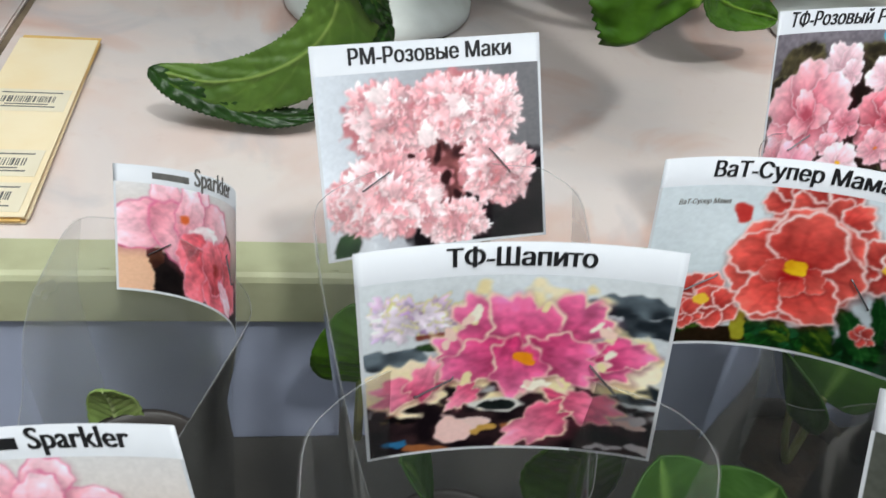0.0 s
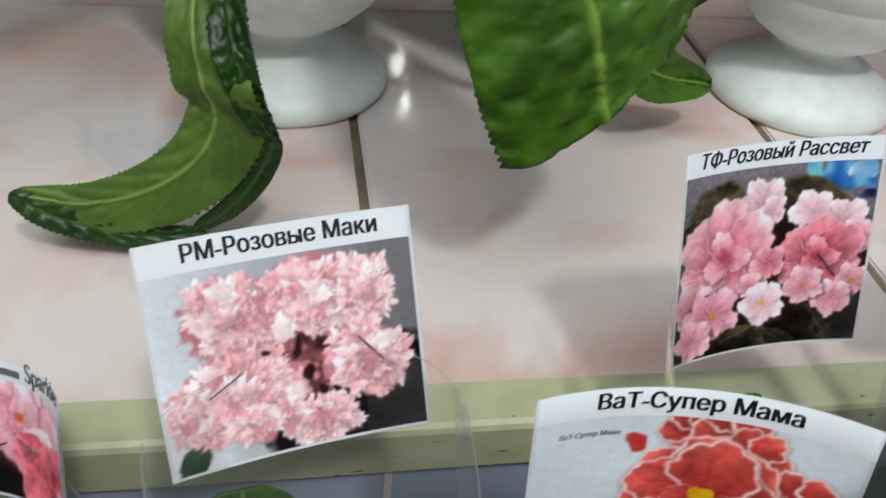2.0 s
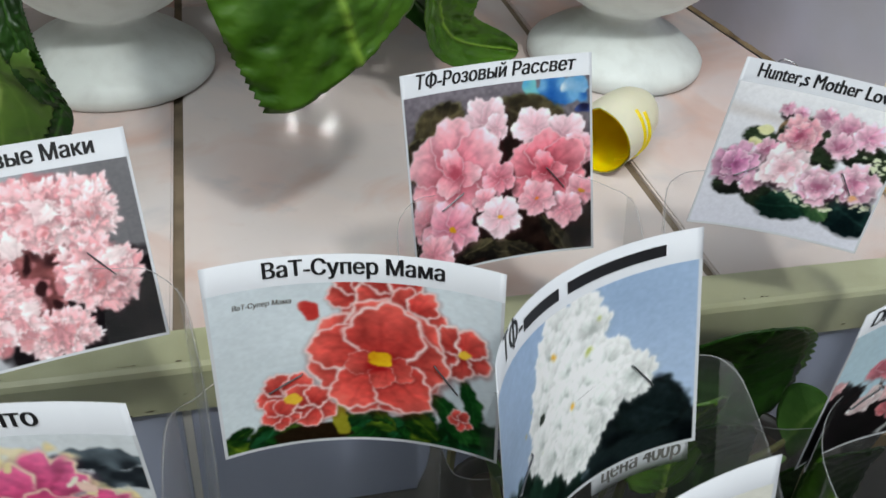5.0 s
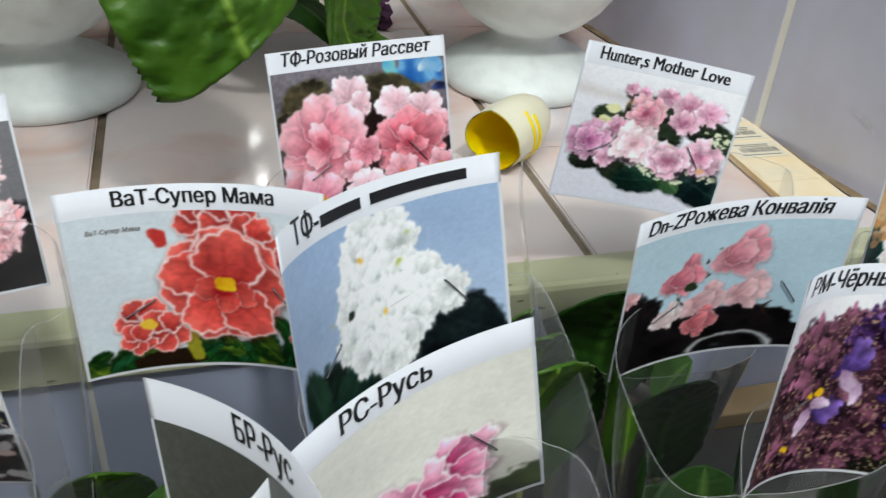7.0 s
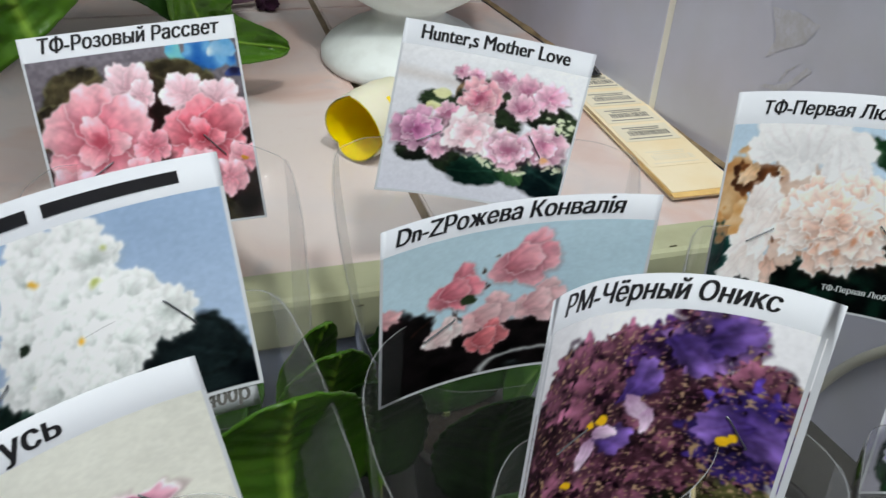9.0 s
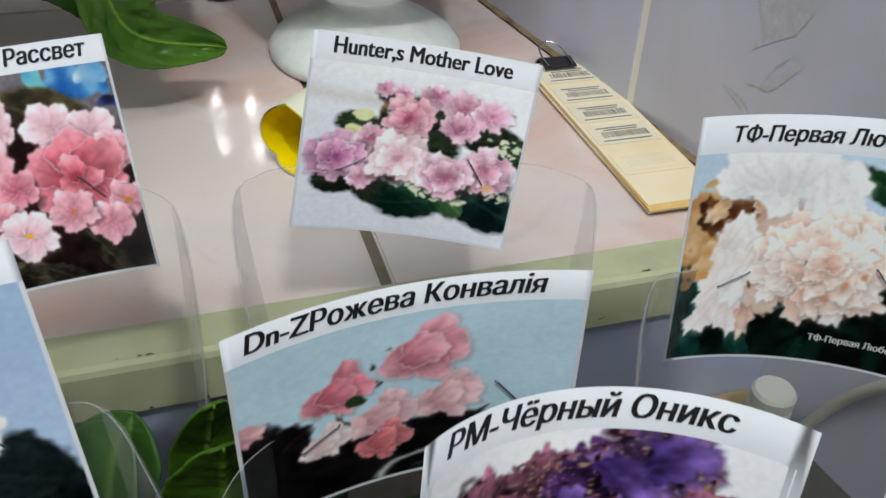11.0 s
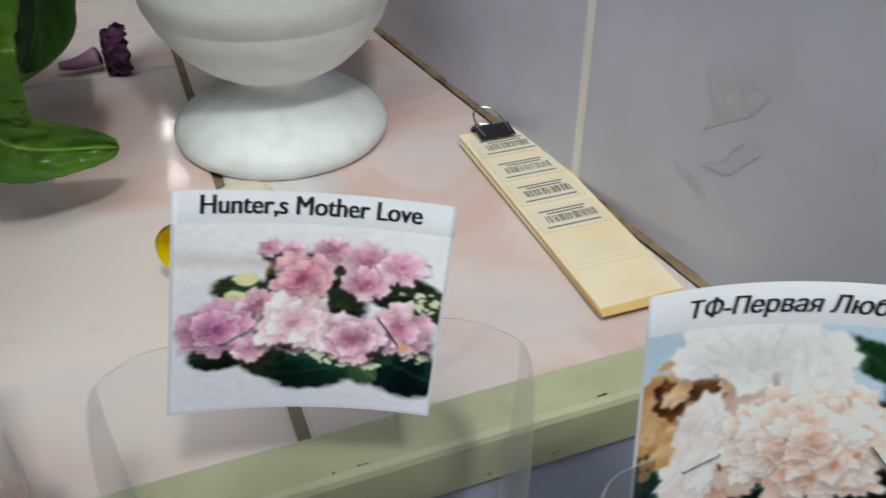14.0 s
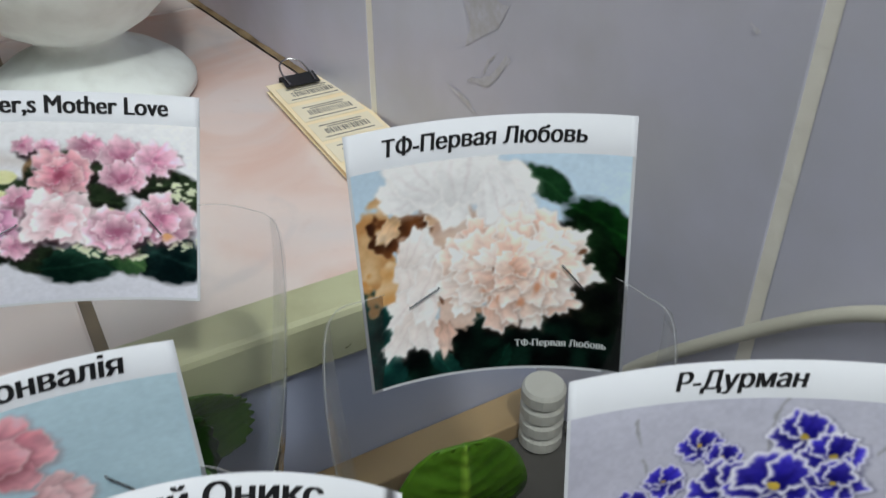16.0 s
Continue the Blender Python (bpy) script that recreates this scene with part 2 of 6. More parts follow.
def prism(poly, z0, z1, bevel=0.0):
    bm = bmesh.new()
    f = bm.faces.new([bm.verts.new((x, y, z1)) for x, y in poly])
    r = bmesh.ops.extrude_face_region(bm, geom=[f])
    for v in r["geom"]:
        if isinstance(v, bmesh.types.BMVert):
            v.co.z = z0
    bmesh.ops.recalc_face_normals(bm, faces=bm.faces)
    if bevel:
        top = [e for e in bm.edges if all(abs(v.co.z - z1) < 1e-6 for v in e.verts)]
        bmesh.ops.bevel(bm, geom=top, offset=bevel, segments=2, affect="EDGES")
    return bm


def lathe(profile, seg=64, wobble=0.0):
    bm = bmesh.new()
    rings = []
    for r, z in profile:
        ring = []
        for i in range(seg):
            a = 2 * math.pi * i / seg
            k = 1 + wobble * noise.noise((math.cos(a) * 2, math.sin(a) * 2, z * 60))
            ring.append(bm.verts.new((r * k * math.cos(a), r * k * math.sin(a), z)))
        rings.append(ring)
    for a, b in zip(rings, rings[1:]):
        for i in range(seg):
            bm.faces.new((a[i], a[(i + 1) % seg], b[(i + 1) % seg], b[i]))
    bmesh.ops.recalc_face_normals(bm, faces=bm.faces)
    return bm


def bezier(points, n):
    """A smooth line through the points (Catmull-Rom)."""
    p = [Vector(q) for q in points]
    p = [p[0] * 2 - p[1]] + p + [p[-1] * 2 - p[-2]]
    out = []
    for i in range(n + 1):
        s = i / n * (len(p) - 3)
        k = min(int(s), len(p) - 4)
        t = s - k
        a, b, c, d = p[k:k + 4]
        out.append(0.5 * (2 * b + (c - a) * t + (2 * a - 5 * b + 4 * c - d) * t * t + (3 * b - a - 3 * c + d) * t ** 3))
    return out


def tube(points, radius, n=24, seg=10, bm=None, taper=None):
    bm = bm or bmesh.new()
    line = bezier(points, n)
    rings = []
    up = Vector((0.3, 0.2, 1)).normalized()
    for i, q in enumerate(line):
        d = (line[min(i + 1, n)] - line[max(i - 1, 0)]).normalized()
        x = d.cross(up).normalized()
        y = d.cross(x)
        r = radius * (taper(i / n) if taper else 1)
        rings.append([bm.verts.new(q + r * (math.cos(2 * math.pi * k / seg) * x + math.sin(2 * math.pi * k / seg) * y)) for k in range(seg)])
    for a, b in zip(rings, rings[1:]):
        for k in range(seg):
            bm.faces.new((a[k], a[(k + 1) % seg], b[(k + 1) % seg], b[k]))
    bm.faces.new(rings[0])
    bm.faces.new(rings[-1])
    bmesh.ops.recalc_face_normals(bm, faces=bm.faces)
    return bm


def fill_attribute(me, name, values):
    a = me.attributes.new(name, "FLOAT", "POINT")
    a.data.foreach_set("value", np.asarray(values, dtype=np.float32))


# ---------------------------------------------------------------- the ledge and the walls
LEFT, BACK, TABLE_Z = -0.8, 0.62, -0.082
WALL_AT, WALL_TURN = Vector((0.352, 0.02, 0)), math.degrees(math.atan(0.137))
WALL = pose(WALL_AT.x, WALL_AT.y, 0, 0, 0, WALL_TURN)     # local y runs along the wall, local -x faces the ledge


def wall_x(y):
    return WALL_AT.x - 0.137 * (y - WALL_AT.y)


ledge = thing("ledge", "tiled ledge with pale pink marbled glazed tiles", "ledge", kind="structure")
part("ledge_core", prism([(LEFT, -0.012), (wall_x(-0.012) + 0.02, -0.012), (wall_x(BACK) + 0.02, BACK), (LEFT, BACK)], -0.16, -0.0022), GROUT, ledge)
JOINT = 0.0042
rows = [(0.0, 0.2835), (0.2855, 0.569)]
for y0, y1 in rows:
    for i in range(-4, 2):
        x0, x1 = i * 0.2 + JOINT / 2, (i + 1) * 0.2 - JOINT / 2
        if i == 1:
            poly = [(x0, y0), (wall_x(y0) - 0.002, y0), (wall_x(y1) - 0.002, y1), (x0, y1)]
        else:
            poly = [(x0, y0), (x1, y0), (x1, y1), (x0, y1)]
        part("tile", prism(poly, -0.008, 0.0, 0.0009), PINK_TILE, ledge)

# the sage green edging: flat top, rounded arris, front lip
trim = thing("trim_edge", "sage green plastic edge trim with dark dirt specks", "edge trim", kind="structure")
bm = bmesh.new()
section = [(0.0006, -0.004), (0.0006, 0.0006), (-0.0150, 0.0004), (-0.0168, -0.0004), (-0.0176, -0.0022), (-0.0178, -0.0190), (-0.0170, -0.0200), (-0.013, -0.0200)]
ends = []
for x in [LEFT + (wall_x(-0.01) - LEFT) * i / 60 for i in range(61)]:
    w = 0.0004 * noise.noise((x * 14, 0, 0))
    ends.append([bm.verts.new((x, y + w, z)) for y, z in section])
for a, b in zip(ends, ends[1:]):
    for k in range(len(section) - 1):
        bm.faces.new((a[k], a[k + 1], b[k + 1], b[k]))
bmesh.ops.recalc_face_normals(bm, faces=bm.faces)
part("edge_strip", bm, GREEN_TRIM, trim, smooth=False)

rs = random.Random(11)
for i in range(46):
    x, on_top = rs.uniform(-0.3, 0.34), rs.random() < 0.55
    w, h = rs.uniform(0.0006, 0.005), rs.uniform(0.0003, 0.0012)
    bm = bmesh.new()
    ring = []
    for j in range(9):
        a = 2 * math.pi * j / 9
        dx, dy = w / 2 * math.cos(a) * rs.uniform(0.5, 1.2), h / 2 * math.sin(a) * rs.uniform(0.5, 1.2)
        ring.append(bm.verts.new((x + dx, -0.0145 + rs.uniform(-0.0002, 0.0002) + dy, 0.00075) if on_top else (x + dx, -0.01855, -0.011 + 0.007 * math.sin(x * 90) + dy)))
    bm.faces.new(ring)
    part("dirt_speck", bm, DIRT, trim)

front = thing("front_panel", "blue-grey glazed tile face under the ledge", "wall", kind="structure")
for i in range(-4, 2):
    x1 = (i + 1) * 0.2 - 0.0015 if i < 1 else wall_x(-0.013)
    part("tile", box(i * 0.2 + 0.0015, x1, -0.0142, -0.009, -0.16, -0.0205, 0.0006), FRONT_TILE, front)
part("grout_bed", box(LEFT, wall_x(-0.013), -0.0128, -0.010, -0.16, -0.0205), WALL_GROUT, front)

# the side wall, tiled, a few degrees off square to the ledge
wall_east = thing("wall_east", "lavender-grey glazed tile wall with cream grout and smudges", "wall", kind="structure", m=WALL)
part("wall_core", box(0.0003, 0.12, -2.0, 0.283, -0.85, 1.75), WALL_GROUT, wall_east)
for k in range(-9, 2):
    s0, s1 = 0.0814 + (k - 1) * 0.2022 + 0.0022, 0.0814 + k * 0.2022 - 0.0022
    s1 = min(s1, 0.283)
    for j in range(-2, 4):
        part("tile", box(0.0, 0.006, s0, s1, -0.10 + j * 0.302, 0.199 + j * 0.302, 0.0008), WALL_TILE, wall_east)
bm = bmesh.new()
line = [(0.0, s, 0.0006) for s in np.linspace(-0.03, 0.28, 60)]
for i, (a, b, c) in enumerate(line):
    w = 0.0022 + 0.0014 * noise.noise((b * 60, 0, 3))
    for q in ((-w, b, c), (0.0003, b, c + 0.0004), (0.0003, b, c + w * 0.9)):
        bm.verts.new(q)
bm.verts.ensure_lookup_table()
for i in range(len(line) - 1):
    for k in (0, 1):
        bm.faces.new([bm.verts[3 * i + k], bm.verts[3 * i + k + 1], bm.verts[3 * i + 4 + k], bm.verts[3 * i + 3 + k]])
for i in range(len(line) - 1):
    bm.faces.new([bm.verts[3 * i], bm.verts[3 * i + 2], bm.verts[3 * i + 5], bm.verts[3 * i + 3]])
part("caulk_line", bm, CAULK, wall_east)

rs = random.Random(3)
SMEARS = [((0.019, 0.0775), (0.005, 0.0800), (-0.008, 0.0785), (-0.003, 0.0700), (0.0155, 0.0568), (0.0125, 0.0672)),
          ((0.0145, 0.0436), (0.0008, 0.0460), (-0.0101, 0.0602), (-0.0075, 0.0612), (0.0010, 0.0500), (0.0120, 0.0462)),
          ((0.0270, 0.0385), (0.0085, 0.0318), (0.0110, 0.0352), (0.0152, 0.0374)),
          ((-0.004, 0.0615), (0.0030, 0.0560), (0.0050, 0.0495), (0.0030, 0.0520), (0.0012, 0.0560)),
          ((-0.100, 0.1015), (-0.104, 0.1000), (-0.102, 0.0985))]
for smear in SMEARS:
    bm = bmesh.new()
    ring = []
    for (s0, z0), (s1, z1) in zip(smear, smear[1:] + smear[:1]):
        for f in (0.0, 0.25, 0.5, 0.75):
            ring.append(bm.verts.new((-0.00025, s0 + (s1 - s0) * f + rs.uniform(-0.0004, 0.0004), z0 + (z1 - z0) * f + rs.uniform(-0.0004, 0.0004))))
    bm.faces.new(ring)
    part("smudge", bm, SMUDGE, wall_east, "dried grey smear")

# the room round it
room = thing("room_shell", "plain white painted room walls", "wall", kind="structure")
part("wall_south", box(-3, 2.0, -2.2, -2.08, -0.85, 1.75), ROOM_WALL, room)
part("wall_west", box(-3.1, -2.98, -2.2, 4.4, -0.85, 1.75), ROOM_WALL, room)
part("wall_north", box(-3, 2.0, 4.3, 4.42, -0.85, 1.75), ROOM_WALL, room)
part("wall_far_east", box(1.9, 2.02, -2.2, 4.4, -0.85, 1.75), ROOM_WALL, room)
floor = tagged(new("floor", mesh_of("floor", box(-3.1, 2.02, -2.2, 4.42, -0.95, -0.85), ROOM_FLOOR)), "grey floor", "floor", kind="structure")
ceiling = tagged(new("ceiling", mesh_of("ceiling", box(-3.1, 2.02, -2.2, 4.42, 1.75, 1.85), ROOM_WALL)), "white ceiling", "ceiling", kind="structure")
part("ledge_base", box(LEFT, 0.3, 0.0, BACK, -0.85, -0.161), ROOM_WALL, ledge)

table = thing("table", "grey board table top below the ledge", "table")
part("tabletop", box(LEFT, wall_x(-0.3), -0.62, -0.0145, TABLE_Z - 0.025, TABLE_Z, 0.002), TABLE, table)
for x in (LEFT + 0.05, 0.3):
    for y in (-0.58, -0.06):
        part("leg", box(x - 0.02, x + 0.02, y - 0.02, y + 0.02, -0.85, TABLE_Z - 0.0255), TABLE, table)

# lamps
lamp = thing("ceiling_lamp", "small lit ceiling lamp", "lamp")
part("housing", box(LAMP_A[0] - 0.1, LAMP_A[0] + 0.1, LAMP_A[1] - 0.1, LAMP_A[1] + 0.1, 1.66, 1.75, 0.005), LAMP_BODY, lamp)
tubes = thing("pendant_lamp", "hanging lamp with four small lit bulbs", "lamp")
part("housing", box(0.16, 0.46, 2.3, 2.9, 1.31, 1.36, 0.005), LAMP_BODY, tubes)
for x, y in ((0.24, 2.45), (0.36, 2.40), (0.25, 2.78), (0.37, 2.72)):
    bulb = bmesh.new()
    bmesh.ops.create_uvsphere(bulb, u_segments=16, v_segments=10, radius=0.009)
    bmesh.ops.translate(bulb, verts=bulb.verts, vec=(x, y, 1.285))
    part("bulb", bulb, TUBE, tubes, "lit bulb", True)
for x in (0.2, 0.42):
    part("rod", box(x - 0.004, x + 0.004, 2.58, 2.6, 1.36, 1.75), LAMP_BODY, tubes)

# ---------------------------------------------------------------- photo prints, painted as ink on a fine grid
GRID = 220


class Print:
    """A small canvas in card coordinates: x to the right 0..1, y down 0..1 (colours 0..255)."""

    def __init__(self, ratio, seed):
        self.nx, self.ny = GRID, int(GRID * ratio)
        self.ratio = ratio
        self.rng = np.random.default_rng(seed)
        self.fields = {}
        x, y = np.meshgrid(np.linspace(0, 1, self.nx), np.linspace(0, 1, self.ny))
        self.x, self.y = x, y
        self.all = (slice(0, self.ny), slice(0, self.nx))
        # a gentle warp keeps every outline uneven
        self.wx = x + 0.010 * self.cloud(9) + 0.006 * self.cloud(26) + 0.003 * self.cloud(60)
        self.wy = y + 0.010 * self.cloud(9) + 0.006 * self.cloud(26) + 0.003 * self.cloud(60)
        self.c = np.zeros((self.ny, self.nx, 3))

    def cloud(self, cells, win=None):
        """Smooth value noise, -1..1, a random cut of a larger field."""
        if cells not in self.fields:
            n = cells * 2
            g = self.rng.uniform(-1, 1, (n + 2, n + 2))
            u, v = np.meshgrid(np.linspace(0, n - 1e-6, self.nx * 2), np.linspace(0, n - 1e-6, self.ny * 2))
            i, j = u.astype(int), v.astype(int)
            fu, fv = u - i, v - j
            fu, fv = fu * fu * (3 - 2 * fu), fv * fv * (3 - 2 * fv)
            self.fields[cells] = (g[j, i] * (1 - fu) + g[j, i + 1] * fu) * (1 - fv) + (g[j + 1, i] * (1 - fu) + g[j + 1, i + 1] * fu) * fv
        win = win or self.all
        h, w = win[0].stop - win[0].start, win[1].stop - win[1].start
        a, b = int(self.rng.integers(0, self.ny)), int(self.rng.integers(0, self.nx))
        return self.fields[cells][a:a + h, b:b + w]

    def window(self, cx, cy, r):
        r = r * 1.6 + 0.04
        x0, x1 = int((cx - r) * self.nx), int((cx + r) * self.nx) + 1
        y0, y1 = int((cy - r / self.ratio) * self.ny), int((cy + r / self.ratio) * self.ny) + 1
        x0, x1, y0, y1 = max(x0, 0), min(x1, self.nx), max(y0, 0), min(y1, self.ny)
        return (slice(y0, max(y1, y0 + 1)), slice(x0, max(x1, x0 + 1))) if x1 > x0 and y1 > y0 else None

    def put(self, mask, colour, win=None):
        win = win or self.all
        self.c[win] = self.c[win] * (1 - mask[..., None]) + np.asarray(colour, float) * mask[..., None]

    def ground(self, top, bottom, left=None):
        t = self.y[..., None]
        self.c = np.asarray(top, float) * (1 - t) + np.asarray(bottom, float) * t
        if left is not None:
            self.put(np.clip(1 - self.x * 1.6, 0, 1), left)
        self.c += 7 * self.cloud(4)[..., None] + 3 * self.cloud(40)[..., None]

    def polar(self, cx, cy, a, b, turn, win=None):
        win = win or self.all
        dx, dy = self.wx[win] - cx, (self.wy[win] - cy) * self.ratio
        ca, sa = math.cos(turn), math.sin(turn)
        p, q = (dx * ca + dy * sa) / a, (-dx * sa + dy * ca) / b
        return np.hypot(p, q), np.arctan2(q, p), p, q

    def blob(self, cx, cy, a, b, colour, turn=0.0, rough=0.15, soft=0.12, second=None, cells=18):
        win = self.window(cx, cy, max(a, b))
        if win is None:
            return
        rho, th, p, q = self.polar(cx, cy, a, b, turn, win)
        edge = 1 + rough * (self.cloud(cells, win) + 0.6 * self.cloud(cells * 2, win))
        m = np.clip((edge - rho) / soft, 0, 1)
        col = np.asarray(colour, float) * np.ones((*rho.shape, 3))
        if second is not None:
            k = np.clip(0.5 + 0.9 * self.cloud(cells, win), 0, 1)[..., None]
            col = col * (1 - k) + np.asarray(second, float) * k
        self.put(m, col, win)

    def leaf(self, cx, cy, a, b, turn, dark, light):
        win = self.window(cx, cy, max(a, b))
        if win is None:
            return
        rho, th, p, q = self.polar(cx, cy, a, b, turn, win)
        m = np.clip((1 + 0.05 * np.sin(th * 14) - rho) / 0.08, 0, 1)
        rib = np.exp(-(q / 0.08) ** 2) + 0.5 * np.clip(np.cos((p - np.abs(q) * 0.7) * 16) - 0.5, 0, 1)
        k = np.clip(0.25 + 0.45 * self.cloud(10, win) + 0.2 * self.cloud(40, win) + 0.45 * rib - 0.2 * q, 0, 1)[..., None]
        self.put(np.clip((1.15 - rho) / 0.2, 0, 1) * 0.45, (10, 12, 10), win)
        self.put(m, np.asarray(dark, float) * (1 - k) + np.asarray(light, float) * k, win)

    def petal(self, cx, cy, a, b, turn, inner, outer, edge=None, ruffle=0.1, band=0.16, streak=0.06, firm=0.3):
        win = self.window(cx, cy, max(a, b))
        if win is None:
            return
        rho, th, p, q = self.polar(cx, cy, a, b, turn, win)
        ph = self.rng.uniform(0, 6.3, 3)
        bound = 1 + ruffle * (0.6 * np.sin(3 * th + ph[0]) + 0.5 * np.sin(7 * th + ph[1]) + 0.3 * np.sin(13 * th + ph[2]))
        # soft shade on what lies behind, thrown down and to the right
        rs, _, _, _ = self.polar(cx + 0.05 * a, cy + 0.10 * a / self.ratio, a, b, turn, win)
        self.put(np.clip((bound + 0.18 - rs) / 0.36, 0, 1) * 0.36, np.asarray(inner, float) * (0.36 + 0.54 * min(inner) / 255), win)
        m = np.clip((bound - rho) / 0.1, 0, 1)
        k = np.clip((p + 1) / 2, 0, 1)[..., None]
        fold = 1 + 1.5 * streak * np.sin(np.arctan2(q, p + 1.4) * 11 + ph[0]) * np.clip(rho, 0, 1) + 2.0 * streak * self.cloud(16, win) + 1.4 * streak * self.cloud(44, win)
        fold = fold * (0.88 + 0.15 * np.clip((p + 1) / 2, 0, 1)) * (1.03 - 0.05 * (q * math.cos(turn) + p * math.sin(turn)))
        fold = 1 + (fold - 1) * (1 - 0.65 * (min(inner) / 255) ** 2)
        col = (np.asarray(inner, float) * (1 - k) + np.asarray(outer, float) * k) * fold[..., None]
        ang = np.arctan2(q, p + 1.3)
        crease = np.clip(np.sin(ang * 16 + ph[1] + 1.6 * self.cloud(10, win)) - 0.45, 0, 1) * np.clip(1.25 - rho, 0, 1)
        col = col * (1 - 0.20 * (1 - 0.55 * (min(outer) / 255) ** 2) * crease[..., None] * np.array((0.72, 1.0, 0.92)))
        if edge is not None:
            e = np.clip((rho - bound + band + 0.05) / (band * 0.6), 0, 1) * np.clip(0.8 + 0.6 * self.cloud(20, win), firm, 1)
            col = col * (1 - e[..., None]) + np.asarray(edge, float) * e[..., None]
        self.put(m, np.clip(col, 0, 255), win)

    def flower(self, cx, cy, r, inner, outer, edge=None, n=6, ruffle=0.12, eye=(235, 190, 40), squash=0.85, band=0.16, turn=0.0, layers=2, firm=0.3, streak=0.06):
        for layer in range(layers):
            s = r * (1 - 0.34 * layer)
            for i in range(n):
                a = turn + layer * 0.5 + 2 * math.pi * i / n + self.rng.uniform(-0.22, 0.22)
                px, py = cx + 0.5 * s * math.cos(a), cy + 0.5 * s * squash * math.sin(a) / self.ratio
                white = (min(inner) / 255) ** 2
                lum = self.rng.uniform(0.84 + 0.09 * white, 1.06)
                self.petal(px, py, s * 0.58, s * self.rng.uniform(0.48, 0.66), a, np.asarray(inner, float) * lum, np.minimum(np.asarray(outer, float) * lum, 255), edge, ruffle, band, streak, firm)
        self.blob(cx, cy, r * 0.2, r * 0.17, np.asarray(inner, float) * 0.8, rough=0.4, soft=0.9)
        if eye is not None:
            self.blob(cx, cy, r * 0.11, r * 0.09, eye, rough=0.5, second=tuple(0.8 * e for e in eye))

    def pom(self, cx, cy, a, b, colours, count, size, ruffle=0.25, edge=None, deep=0.84, often=0.5):
        """A full head of many small crumpled petals, outermost first."""
        for i in range(count):
            f = 1 - i / count
            ang = self.rng.uniform(0, 6.283)
            d = math.sqrt(max(f, 0.02)) * self.rng.uniform(0.75, 1.0)
            col = np.asarray(colours[self.rng.integers(len(colours))], float)
            s = size * self.rng.uniform(0.7, 1.25)
            self.petal(cx + a * d * math.cos(ang), cy + b * d * math.sin(ang), s, s * self.rng.uniform(0.55, 1.0), ang + self.rng.uniform(-1.2, 1.2),
                       col * self.rng.uniform(deep, 0.98), np.minimum(col * 1.06, 255), edge if self.rng.random() < often else None, ruffle, 0.22, 0.06)

    def speckle(self, dark_below, colour, amount, cells=70):
        """Fine crumbs of a colour over whatever is darker than a level."""
        m = (self.c.mean(-1) < dark_below) * np.clip((self.cloud(cells) - 1 + amount) * 4, 0, 1)
        self.put(m, colour)

    def stem(self, x0, y0, x1, y1, w, colour):
        t = np.clip(((self.x - x0) * (x1 - x0) + (self.y - y0) * (y1 - y0)) / ((x1 - x0) ** 2 + (y1 - y0) ** 2), 0, 1)
        bow = 0.03 * np.sin(t * 3.14)
        d = np.hypot(self.wx - x0 - t * (x1 - x0) + bow, (self.wy - y0 - t * (y1 - y0)) * self.ratio)
        self.put(np.clip((w - d) / (w * 0.5), 0, 1), colour)

    def finish(self):
        """A photo's own softness and grain."""
        p = np.pad(self.c, ((1, 1), (1, 1), (0, 0)), mode="edge")
        blur = (p[:-2, 1:-1] + p[2:, 1:-1] + p[1:-1, :-2] + p[1:-1, 2:] + 3 * self.c) / 7
        return blur * (1 + 0.04 * self.cloud(3)[..., None]) + 4 * self.cloud(80)[..., None]


